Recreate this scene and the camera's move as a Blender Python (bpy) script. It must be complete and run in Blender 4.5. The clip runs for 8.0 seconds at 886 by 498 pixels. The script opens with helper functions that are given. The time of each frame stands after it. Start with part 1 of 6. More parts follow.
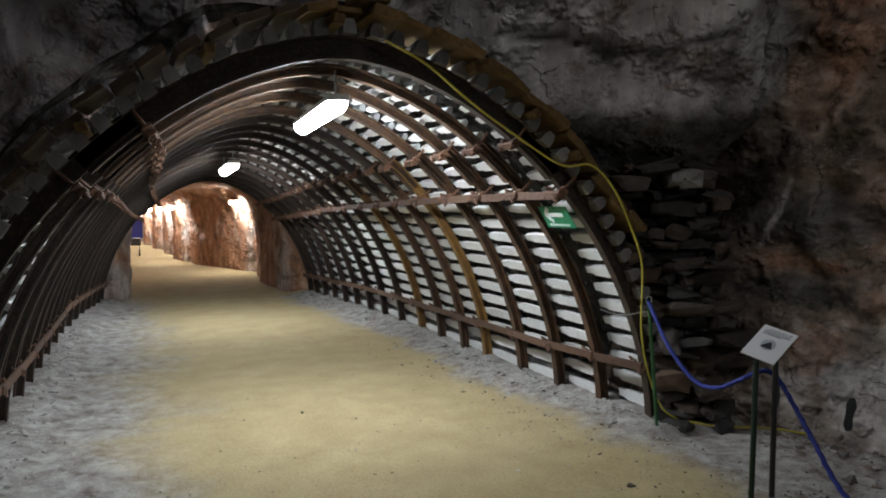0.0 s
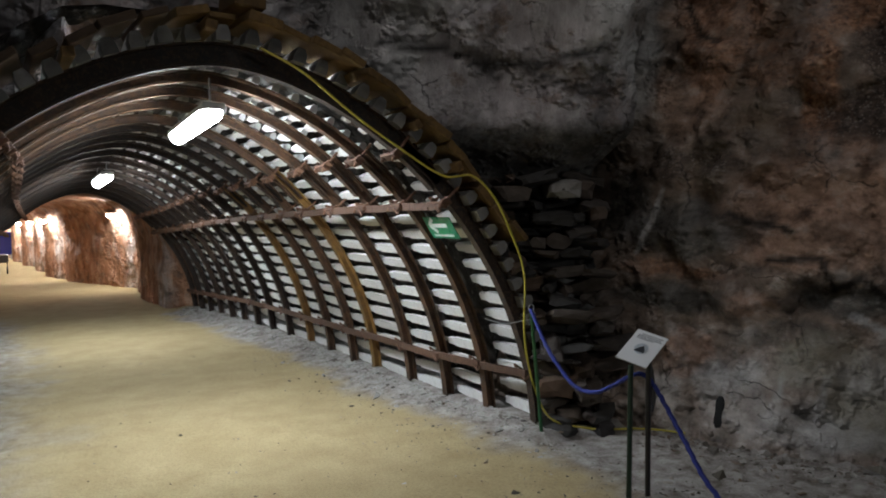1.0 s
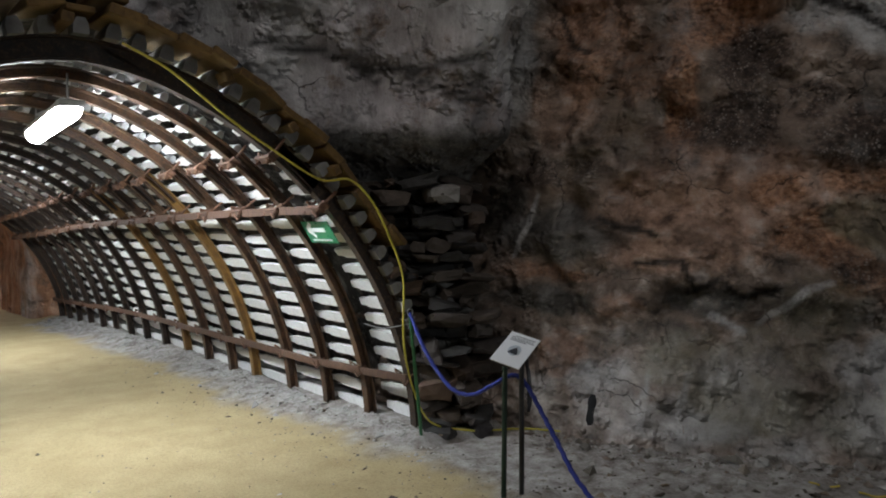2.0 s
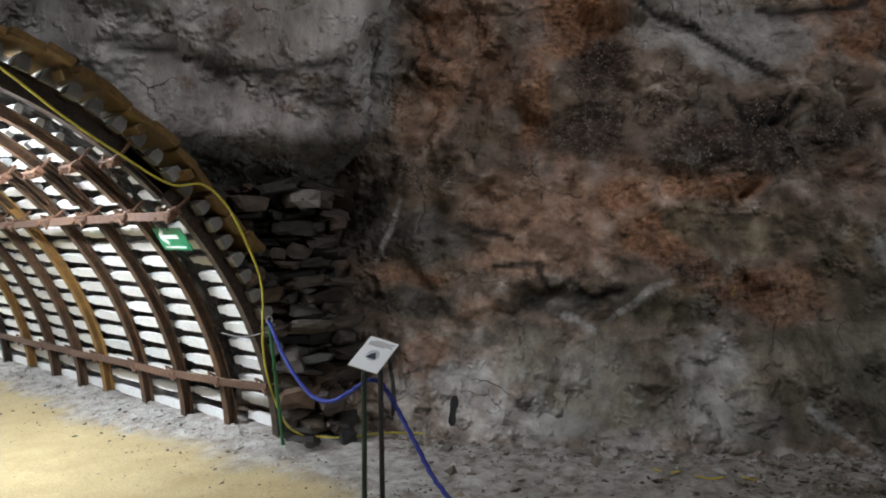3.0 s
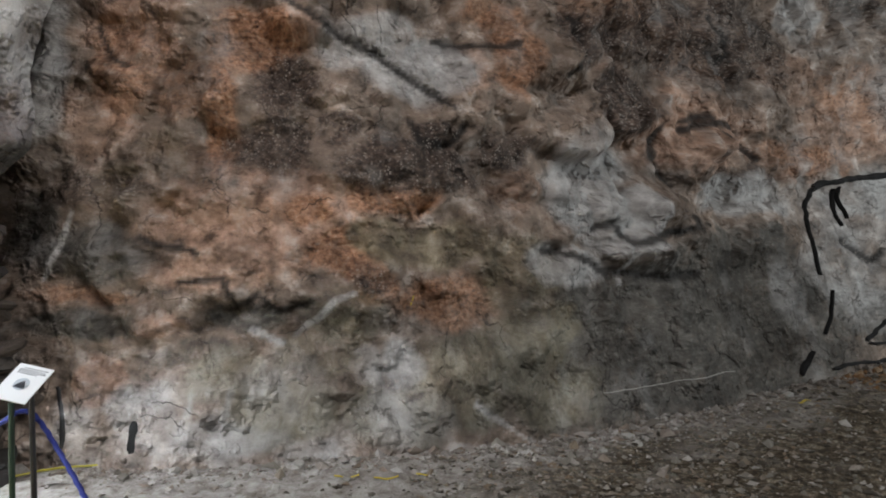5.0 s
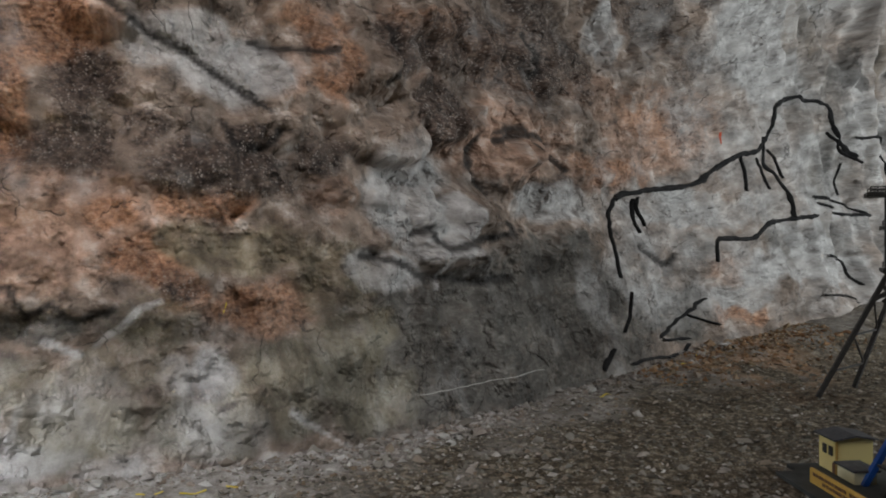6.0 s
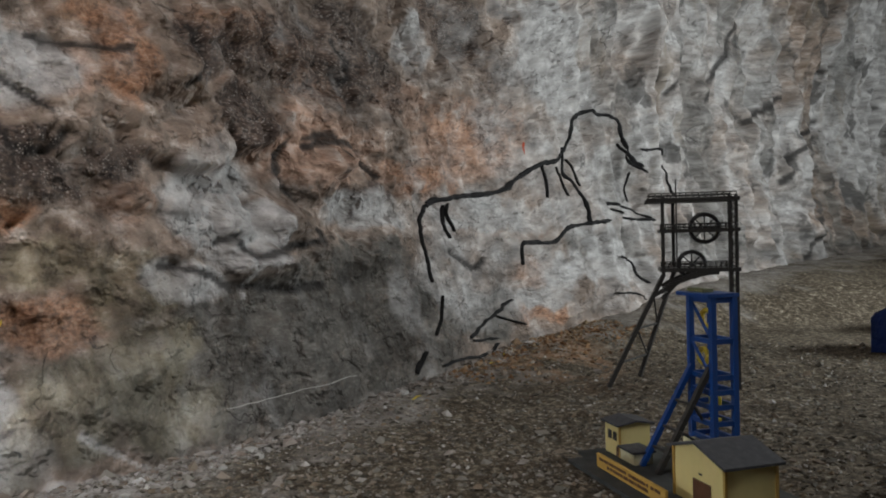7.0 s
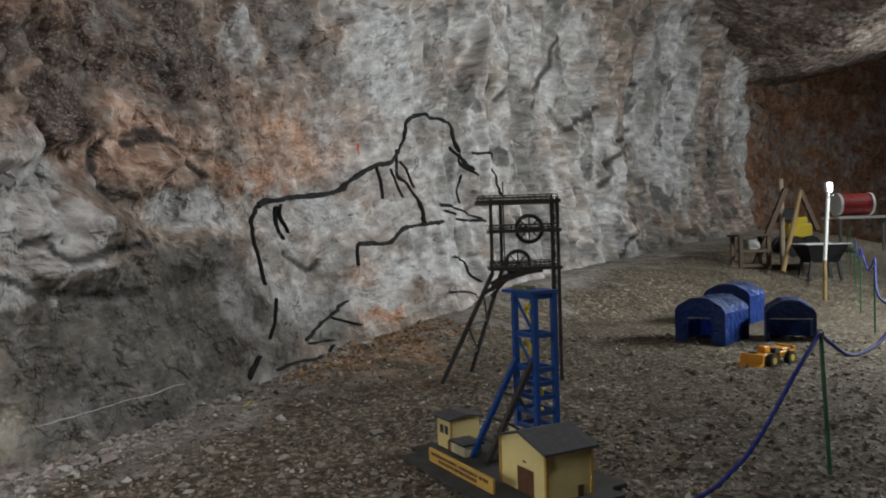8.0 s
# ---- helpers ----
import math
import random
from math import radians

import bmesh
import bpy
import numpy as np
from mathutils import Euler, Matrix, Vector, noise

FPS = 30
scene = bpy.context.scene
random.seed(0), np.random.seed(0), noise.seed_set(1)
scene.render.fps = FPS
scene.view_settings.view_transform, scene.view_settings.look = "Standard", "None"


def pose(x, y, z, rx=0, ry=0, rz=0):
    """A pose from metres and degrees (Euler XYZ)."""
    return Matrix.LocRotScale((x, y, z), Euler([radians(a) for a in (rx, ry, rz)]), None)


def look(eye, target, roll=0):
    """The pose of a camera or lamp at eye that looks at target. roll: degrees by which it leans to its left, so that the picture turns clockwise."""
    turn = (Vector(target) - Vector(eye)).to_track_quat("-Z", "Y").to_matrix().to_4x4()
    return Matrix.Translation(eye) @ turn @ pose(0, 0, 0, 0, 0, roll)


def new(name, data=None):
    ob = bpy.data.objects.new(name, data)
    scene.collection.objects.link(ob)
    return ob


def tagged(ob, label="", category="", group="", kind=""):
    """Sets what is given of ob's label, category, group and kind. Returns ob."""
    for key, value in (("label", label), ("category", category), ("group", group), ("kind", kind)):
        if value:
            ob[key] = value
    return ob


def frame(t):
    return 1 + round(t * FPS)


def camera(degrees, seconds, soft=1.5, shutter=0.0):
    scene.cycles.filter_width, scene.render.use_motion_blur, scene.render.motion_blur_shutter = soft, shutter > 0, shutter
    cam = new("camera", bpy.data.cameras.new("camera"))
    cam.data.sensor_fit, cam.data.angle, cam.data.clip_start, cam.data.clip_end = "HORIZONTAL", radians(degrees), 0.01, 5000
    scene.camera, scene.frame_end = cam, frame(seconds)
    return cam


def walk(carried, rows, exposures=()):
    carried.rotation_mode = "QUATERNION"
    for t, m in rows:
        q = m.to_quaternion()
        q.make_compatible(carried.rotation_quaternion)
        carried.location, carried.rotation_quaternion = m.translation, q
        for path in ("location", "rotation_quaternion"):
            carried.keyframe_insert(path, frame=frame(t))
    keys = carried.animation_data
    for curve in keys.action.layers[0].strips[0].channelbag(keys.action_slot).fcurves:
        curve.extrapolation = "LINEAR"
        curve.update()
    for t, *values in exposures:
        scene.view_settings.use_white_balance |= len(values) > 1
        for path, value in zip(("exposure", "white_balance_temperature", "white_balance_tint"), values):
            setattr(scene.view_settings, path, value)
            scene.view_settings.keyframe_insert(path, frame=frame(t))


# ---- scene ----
cam = camera(61.0, 8.0, soft=1.9)
PATH = [
    (0.0, (0.000, 0.000, 1.486), (1.8930, 4.6188, 1.1977), -0.13),
    (0.5, (0.043, 0.004, 1.486), (2.2306, 4.4932, 1.2413), -0.58),
    (1.0, (0.084, 0.001, 1.486), (2.5986, 4.3173, 1.2660), -0.62),
    (2.5, (0.192, -0.064, 1.484), (3.5970, 3.5929, 1.2967), -0.65),
    (3.0, (0.223, -0.108, 1.484), (3.9323, 3.2407, 1.3088), -0.90),
    (3.5, (0.252, -0.163, 1.483), (4.2545, 2.8291, 1.3223), -0.95),
    (4.0, (0.276, -0.227, 1.483), (4.5484, 2.3683, 1.3538), -0.95),
    (4.5, (0.298, -0.298, 1.482), (4.7642, 1.9460, 1.3660), -1.10),
    (6.0, (0.332, -0.523, 1.481), (5.2658, 0.2814, 1.3895), -0.71),
    (6.5, (0.331, -0.588, 1.481), (5.3255, -0.3653, 1.3996), -1.16),
    (7.0, (0.323, -0.638, 1.480), (5.3095, -0.9971, 1.4090), -1.42),
    (7.5, (0.306, -0.666, 1.480), (5.2308, -1.5272, 1.4044), -1.65),
    (8.0, (0.280, -0.667, 1.479), (5.0753, -2.0785, 1.3856), -1.73),
]
walk(cam, [(t, look(eye, target, roll)) for t, eye, target, roll in PATH],
     exposures=[(0.0, -2.88), (1.0, -2.82), (2.5, -2.15), (3.5, -1.44), (4.5, -0.83), (6.0, -0.63), (8.0, -0.36)])

# ---- world and light: a closed mine chamber, lit only by its lamps ----
world = bpy.data.worlds.new("mine_dark")
scene.world = world
world.use_nodes = True
world.node_tree.nodes["Background"].inputs[0].default_value = (0.5, 0.5, 0.55, 1)
world.node_tree.nodes["Background"].inputs[1].default_value = 0.0


def area_lamp(name, eye, target, size_x, size_y, watts, colour, spread=180):
    data = bpy.data.lights.new(name, "AREA")
    data.shape, data.size, data.size_y, data.energy, data.color = "RECTANGLE", size_x, size_y, watts, colour
    ob = new(name, data)
    ob.matrix_world = look(eye, target)
    data.spread = radians(spread)
    return ob


COOL, SOFT = (0.89, 0.95, 0.965), (1.0, 0.955, 0.935)
# unseen lamps over the camera and down the chamber, the far one added fill
area_lamp("chamber_light", (1.0, 0.9, 5.8), (4.3, 3.1, 1.7), 4.2, 0.4, 165, SOFT, 140)
area_lamp("walkway_light", (6.3, -12.6, 3.6), (11.8, -4.6, 2.4), 4.5, 0.3, 1300, COOL)
area_lamp("far_light", (15.5, -21.5, 4.6), (21.5, -15.5, 2.6), 3.0, 0.3, 420, COOL)


# ---- mesh helpers ----
def finish(name, bm, mat, parent=None, label="", smooth=False):
    me = bpy.data.meshes.new(name)
    bm.normal_update()
    bm.to_mesh(me)
    bm.free()
    if mat:
        me.materials.append(mat)
    if smooth:
        me.shade_smooth()
    ob = new(name, me)
    if parent:
        ob.parent = parent
    if label:
        ob["label"] = label
    return ob


def part(name, bm, material, parent, label="", smooth=False):
    return finish(name, bm, material, parent, label, smooth)


def thing(name, m, label, category, group="", kind=""):
    ob = new(name)
    ob.empty_display_size = 0.1
    ob.matrix_basis = m
    return tagged(ob, label, category, group, kind)


def add_box(bm, centre, size, bevel=0.0, turn=None):
    r = bmesh.ops.create_cube(bm, size=1)
    m = Matrix.Translation(centre) @ (turn or Matrix()) @ Matrix.Diagonal((*size, 1))
    bmesh.ops.transform(bm, matrix=m, verts=r["verts"])
    if bevel:
        edges = list({e for v in r["verts"] for e in v.link_edges})
        bmesh.ops.bevel(bm, geom=edges, offset=bevel, segments=1, affect="EDGES")


def add_rod(bm, a, b, radius, sides=8, radius2=None):
    a, b = Vector(a), Vector(b)
    d = b - a
    r = bmesh.ops.create_cone(bm, cap_ends=True, segments=sides, radius1=radius, radius2=radius if radius2 is None else radius2, depth=d.length)
    bmesh.ops.transform(bm, matrix=Matrix.Translation((a + b) / 2) @ d.to_track_quat("Z", "Y").to_matrix().to_4x4(), verts=r["verts"])


def add_beam(bm, a, b, w, h, bevel=0.0):
    """A square bar from a to b."""
    a, b = Vector(a), Vector(b)
    d = b - a
    add_box(bm, (a + b) / 2, (w, h, d.length), bevel, d.to_track_quat("Z", "Y").to_matrix().to_4x4())


def rods(*segments, radius=0.01, sides=8):
    bm = bmesh.new()
    for a, b in segments:
        add_rod(bm, a, b, radius, sides)
    return bm


def beams(*segments, w=0.02, h=0.02):
    bm = bmesh.new()
    for a, b in segments:
        add_beam(bm, a, b, w, h)
    return bm


def boxes(*items, bevel=0.0):
    bm = bmesh.new()
    for centre, size in items:
        add_box(bm, centre, size, bevel)
    return bm


def spline(points, n):
    """n points on a smooth line through the given ones."""
    p = [Vector(q) for q in points]
    p = [2 * p[0] - p[1]] + p + [2 * p[-1] - p[-2]]
    out = []
    for k in range(n):
        u = k / (n - 1) * (len(p) - 3)
        i = min(int(u), len(p) - 4)
        u -= i
        a, b, c, d = p[i:i + 4]
        out.append(0.5 * (2 * b + (c - a) * u + (2 * a - 5 * b + 4 * c - d) * u * u + (3 * b - a - 3 * c + d) * u ** 3))
    return out


def tube(points, radius, sides=8, twist=0.0, lobes=0, depth=0.0):
    """A round or strand-laid line along the points."""
    bm = bmesh.new()
    rings = []
    along = 0.0
    for i, p in enumerate(points):
        a, b = points[max(i - 1, 0)], points[min(i + 1, len(points) - 1)]
        if i:
            along += (p - points[i - 1]).length
        d = (b - a).normalized()
        side = d.cross(Vector((0.1, 0.2, 1))).normalized()
        up = side.cross(d)
        ring = []
        for k in range(sides):
            t = 2 * math.pi * k / sides
            r = radius + (depth * math.cos(lobes * t + twist * along) if lobes else 0)
            ring.append(bm.verts.new(p + r * (math.cos(t) * side + math.sin(t) * up)))
        rings.append(ring)
    for a, b in zip(rings, rings[1:]):
        for k in range(sides):
            bm.faces.new((a[k], a[(k + 1) % sides], b[(k + 1) % sides], b[k]))
    bm.faces.new(rings[0][::-1])
    bm.faces.new(rings[-1])
    return bm


def grid_mesh(name, verts, cols, rows, mat, masks=None, keep=None, flip=False):
    """A sheet of cols x rows points, with named masks on its points."""
    faces = []
    for j in range(rows - 1):
        for i in range(cols - 1):
            a = j * cols + i
            q = (a, a + 1, a + cols + 1, a + cols)
            if keep and not all(keep[k] for k in q):
                continue
            faces.append(q[::-1] if flip else q)
    me = bpy.data.meshes.new(name)
    me.from_pydata(verts, [], faces)
    for key, values in (masks or {}).items():
        me.attributes.new(key, "FLOAT", "POINT").data.foreach_set("value", values)
    me.materials.append(mat)
    me.shade_smooth()
    ob = new(name, me)
    return ob


def fbm(p, scale, octaves=4):
    return noise.fractal(Vector(p) / scale, 1.0, 2.0, octaves)


def smooth01(x):
    x = min(max(x, 0.0), 1.0)
    return x * x * (3 - 2 * x)


# ---- materials ----
class Nodes:
    """A short way to write node materials."""

    def __init__(self, name):
        self.mat = bpy.data.materials.new(name)
        self.mat.use_nodes = True
        self.tree = self.mat.node_tree
        self.bsdf = self.tree.nodes["Principled BSDF"]
        self.where = self.tree.nodes.new("ShaderNodeTexCoord").outputs["Object"]

    def put(self, socket, value):
        if isinstance(value, bpy.types.NodeSocket):
            self.tree.links.new(value, socket)
        elif isinstance(value, tuple) and len(value) == 3 and socket.type == "RGBA":
            socket.default_value = (*value, 1)
        else:
            socket.default_value = value

    def space(self, stretch=(1, 1, 1), own=True):
        n = self.tree.nodes.new("ShaderNodeMapping")
        self.put(n.inputs["Vector"], self.where)
        n.inputs["Scale"].default_value = stretch
        return n.outputs[0]

    def noise(self, scale, detail=6.0, rough=0.6, vector=None, distort=0.0):
        n = self.tree.nodes.new("ShaderNodeTexNoise")
        self.put(n.inputs["Vector"], vector or self.where)
        n.inputs["Scale"].default_value, n.inputs["Detail"].default_value = scale, detail
        n.inputs["Roughness"].default_value, n.inputs["Distortion"].default_value = rough, distort
        return n.outputs["Fac"]

    def warped(self, scale, amount):
        """Object space, shaken by noise."""
        n = self.tree.nodes.new("ShaderNodeTexNoise")
        self.put(n.inputs["Vector"], self.where)
        n.inputs["Scale"].default_value, n.inputs["Detail"].default_value = scale, 5.0
        m = self.tree.nodes.new("ShaderNodeVectorMath")
        m.operation = "MULTIPLY_ADD"
        self.put(m.inputs[0], n.outputs["Color"])
        m.inputs[1].default_value = (amount, amount, amount)
        self.put(m.inputs[2], self.where)
        return m.outputs[0]

    def cells(self, scale, vector=None, feature="F1", out="Distance"):
        n = self.tree.nodes.new("ShaderNodeTexVoronoi")
        n.feature = feature
        self.put(n.inputs["Vector"], vector or self.where)
        n.inputs["Scale"].default_value = scale
        return n.outputs[out]

    def lay_along(self):
        """Measure by the wall's own length and height from here on, two masks of the mesh."""
        n = self.tree.nodes.new("ShaderNodeCombineXYZ")
        self.put(n.inputs[0], self.mask("along"))
        self.put(n.inputs[2], self.mask("up"))
        self.where = n.outputs[0]

    def fan_noise(self, across, along):
        """Streaks that spread fanwise, by two masks of the mesh."""
        n = self.tree.nodes.new("ShaderNodeCombineXYZ")
        self.put(n.inputs[0], self.math("MULTIPLY", self.mask("fan_turn"), across))
        self.put(n.inputs[1], self.math("MULTIPLY", self.mask("fan_reach"), along))
        return self.noise(1.0, 9, 0.66, n.outputs[0], 0.6)

    def ramp(self, fac, *stops):
        n = self.tree.nodes.new("ShaderNodeValToRGB")
        self.put(n.inputs[0], fac)
        e = n.color_ramp.elements
        while len(e) < len(stops):
            e.new(0.5)
        for k, (at, c) in zip(e, stops):
            k.position, k.color = at, (*c, 1) if isinstance(c, tuple) else (c, c, c, 1)
        return n.outputs[0]

    def mix(self, fac, a, b, kind="MIX"):
        n = self.tree.nodes.new("ShaderNodeMix")
        n.data_type, n.blend_type = "RGBA", kind
        for socket, value in zip((n.inputs[0], n.inputs[6], n.inputs[7]), (fac, a, b)):
            self.put(socket, value)
        return n.outputs[2]

    def math(self, kind, a, b=0.5, clamp=False):
        n = self.tree.nodes.new("ShaderNodeMath")
        n.operation, n.use_clamp = kind, clamp
        self.put(n.inputs[0], a)
        self.put(n.inputs[1], b)
        return n.outputs[0]

    def mask(self, key):
        n = self.tree.nodes.new("ShaderNodeAttribute")
        n.attribute_name = key
        return n.outputs["Fac"]

    def random(self):
        return self.tree.nodes.new("ShaderNodeObjectInfo").outputs["Random"]

    def island(self):
        return self.tree.nodes.new("ShaderNodeNewGeometry").outputs["Random Per Island"]

    def bump(self, *layers):
        last = None
        for height, strength, distance in layers:
            n = self.tree.nodes.new("ShaderNodeBump")
            n.inputs["Strength"].default_value, n.inputs["Distance"].default_value = strength, distance
            self.put(n.inputs["Height"], height)
            if last:
                self.put(n.inputs["Normal"], last)
            last = n.outputs[0]
        self.put(self.bsdf.inputs["Normal"], last)

    def done(self, colour, rough=0.7, metal=0.0, spec=0.5):
        self.put(self.bsdf.inputs["Base Color"], colour)
        self.put(self.bsdf.inputs["Roughness"], rough)
        self.put(self.bsdf.inputs["Metallic"], metal)
        self.bsdf.inputs["Specular IOR Level"].default_value = spec
        return self.mat


def rock_material(name, dark, base, light, streaks, flecks=1.0, own_length=False):
    """Mottled salt rock: grey and brown, with ragged rusty, pink, pale, slate, olive and sooty zones, flakes, cracks and crystals."""
    n = Nodes(name)
    if own_length:
        n.lay_along()
    flow = n.space((1, 1, 0.35)) if streaks else n.space((0.9, 0.9, 1.2))
    big, mid = n.noise(1.9, 6, 0.55, flow), n.noise(6.5, 7, 0.58, flow)
    small, fine = n.noise(24, 6, 0.62, flow), n.noise(80, 5, 0.7)
    rag = n.noise(5.0, 9, 0.66, n.space((1.0, 1.0, 1.25)))

    calm = n.noise(2.4, 5, 0.52, n.space((1.0, 1.0, 0.8)))

    def zone(key, reach=2.0, most=0.9, full=0.95, by=rag):
        """The share of a zone, fading out and broken up by noise."""
        raw = n.math("ADD", n.mask(key), n.math("MULTIPLY", n.math("SUBTRACT", by, 0.5), reach))
        return n.ramp(raw, (0.12, 0.0), (full, most))

    colour = n.ramp(mid, (0.30, dark), (0.42, tuple((p + 2 * q) / 3 for p, q in zip(dark, base))), (0.53, base), (0.72, light))
    colour = n.mix(zone("pink"), colour, n.ramp(mid, (0.34, (0.12, 0.072, 0.052)), (0.44, (0.31, 0.195, 0.14)), (0.54, (0.46, 0.30, 0.225)), (0.70, (0.60, 0.50, 0.44))))
    colour = n.mix(zone("rust"), colour, n.ramp(small, (0.34, (0.085, 0.042, 0.026)), (0.44, (0.25, 0.12, 0.066)), (0.54, (0.42, 0.215, 0.122)), (0.70, (0.54, 0.38, 0.28))))
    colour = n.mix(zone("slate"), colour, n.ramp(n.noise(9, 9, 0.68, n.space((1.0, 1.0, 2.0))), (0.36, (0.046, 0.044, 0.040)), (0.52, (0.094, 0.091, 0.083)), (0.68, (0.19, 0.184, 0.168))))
    fan = n.fan_noise(8.0, 2.4)
    brush = n.ramp(fan, (0.36, (0.075, 0.066, 0.048)), (0.46, (0.16, 0.144, 0.107)), (0.53, (0.25, 0.232, 0.182)), (0.66, (0.45, 0.435, 0.38)))
    brush = n.mix(n.mask("low"), n.ramp(mid, (0.36, (0.075, 0.062, 0.040)), (0.52, (0.165, 0.138, 0.088)), (0.68, (0.33, 0.29, 0.21))), brush)
    colour = n.mix(zone("olive", 2.0, 0.85), colour, n.mix(n.ramp(mid, (0.45, 0.0), (0.66, 0.35)), brush, (0.17, 0.14, 0.078)))
    sooty = zone("soot", 2.6, 0.94, 0.95)
    colour = n.mix(sooty, colour, n.ramp(small, (0.36, (0.024, 0.018, 0.016)), (0.50, (0.068, 0.048, 0.040)), (0.64, (0.17, 0.125, 0.10))))
    # broad patches run through every zone
    colour = n.mix(1.0, colour, n.ramp(big, (0.34, 1.0 - 0.42 * flecks), (0.47, 1.0 - 0.08 * flecks), (0.62, 1.0 + 0.4 * flecks)), "MULTIPLY")
    white = zone("pale", 2.2, 0.9, 0.95, calm)
    colour = n.mix(white, colour, n.ramp(mid, (0.32, (0.285, 0.274, 0.266)), (0.47, (0.42, 0.413, 0.408)), (0.64, (0.62, 0.615, 0.61))))
    # dark blotches, dark and dusty flecks
    colour = n.mix(n.ramp(n.noise(3.6, 10, 0.72, n.space((1.0, 0.9, 1.5))), (0.55, 0.0), (0.65, 0.45 * flecks)), colour, n.mix(1.0, colour, (0.24, 0.21, 0.20), "MULTIPLY"))
    colour = n.mix(n.ramp(n.noise(11, 9, 0.70, n.space((0.8, 1.1, 1.3))), (0.57, 0.0), (0.66, 0.3 * flecks)), colour, n.mix(1.0, colour, (0.24, 0.21, 0.20), "MULTIPLY"))
    colour = n.mix(n.ramp(n.noise(14, 9, 0.70, n.space((1.2, 0.9, 1.7))), (0.58, 0.0), (0.68, 0.3 * flecks * flecks)), colour, (0.50, 0.46, 0.42))
    drops = n.noise(1.5, 10, 0.68, n.space((1, 1, 0.30)))
    wet = n.math("MULTIPLY", n.mask("drip"), n.ramp(drops, (0.48, 0.0), (0.58, 0.7)))
    colour = n.mix(wet, colour, n.ramp(mid, (0.4, (0.085, 0.08, 0.074)), (0.62, (0.22, 0.215, 0.20))))
    runs = n.noise(2.2, 9, 0.68, n.space((1, 1, 0.22)))
    colour = n.mix(n.math("MULTIPLY", n.mask("drip"), n.ramp(runs, (0.54, 0.0), (0.64, 0.45))), colour, (0.22, 0.165, 0.10))
    pits = n.noise(3.4, 6, 0.58, n.space((1, 1, 0.45)))
    colour = n.mix(n.math("MULTIPLY", n.mask("drip"), n.ramp(pits, (0.565, 0.0), (0.62, 0.75))), colour, (0.05, 0.048, 0.046))
    # spalled flakes: each face slopes to a sharp lip, its shadow line painted dark
    flake = n.math("FRACT", n.math("MULTIPLY", n.noise(1.5, 4, 0.5, n.space((1.0, 1.0, 1.3))), 9.0))
    scale = n.math("FRACT", n.math("MULTIPLY", n.noise(4.2, 3, 0.5, n.space((1.1, 1.0, 1.2))), 7.0))
    worn = n.ramp(n.noise(2.7, 4, 0.6), (0.44, 0.0), (0.56, 1.0))
    lip_shade = n.math("MULTIPLY", n.ramp(n.math("MINIMUM", flake, n.math("ADD", scale, 0.03)), (0.0, 0.4), (0.08, 0.0)), worn)
    colour = n.mix(n.math("MULTIPLY", lip_shade, flecks), colour, n.mix(1.0, colour, (0.25, 0.23, 0.22), "MULTIPLY"))
    # thin broken cracks
    broken = n.warped(2.5, 0.5)
    seams = n.math("MULTIPLY", n.ramp(n.cells(1.9, broken, "DISTANCE_TO_EDGE"), (0.0, 0.8), (0.012, 0.0)), n.ramp(n.noise(1.6, 5, 0.6), (0.53, 0.0), (0.60, 1.0)))
    seams = n.math("MULTIPLY", seams, flecks)
    colour = n.mix(seams, colour, (0.03, 0.026, 0.024))
    colour = n.mix(n.mask("crack"), colour, (0.022, 0.020, 0.019))
    crystals = n.math("MULTIPLY", n.ramp(n.cells(44), (0.24, 0.85), (0.42, 0.0)), n.ramp(n.noise(11, 6, 0.7), (0.44, 0.0), (0.56, 1.0)))
    colour = n.mix(n.math("MULTIPLY", crystals, n.math("ADD", n.math("MULTIPLY", n.mask("soot"), 0.6, True), 0.05 * flecks)), colour, (0.46, 0.41, 0.37))
    colour = n.mix(n.ramp(fine, (0.34, 0.25), (0.54, 0.0)), colour, n.mix(1.0, colour, (0.46, 0.43, 0.41), "MULTIPLY"))
    n.bump((n.math("SUBTRACT", 1.0, seams), 0.6, 0.02), (big, 0.5, 0.16), (n.math("MULTIPLY", flake, worn), 0.7, 0.10), (n.math("MULTIPLY", scale, worn), 0.4, 0.025), (mid, 0.4, 0.045), (drops, 0.3, 0.06), (small, 0.22, 0.009), (fine, 0.12, 0.003))
    return n.done(colour, n.ramp(fine, (0.3, 0.6), (0.7, 0.95)), spec=0.35)


ROCK = rock_material("salt_rock", (0.055, 0.043, 0.035), (0.265, 0.205, 0.166), (0.55, 0.485, 0.44), False)
WALL_ROCK = rock_material("long_wall_rock", (0.055, 0.043, 0.035), (0.265, 0.205, 0.166), (0.55, 0.485, 0.44), False, 1.0, True)
ROCK_RED = rock_material("red_salt_rock", (0.20, 0.095, 0.052), (0.38, 0.20, 0.12), (0.54, 0.36, 0.25), True, 0.45)
ROCK_SHADE = rock_material("shade_dark_rock", (0.012, 0.011, 0.010), (0.030, 0.027, 0.025), (0.07, 0.064, 0.06), False)
ROCK_DARK = rock_material("portal_rock", (0.15, 0.132, 0.134), (0.34, 0.315, 0.32), (0.54, 0.52, 0.53), True)


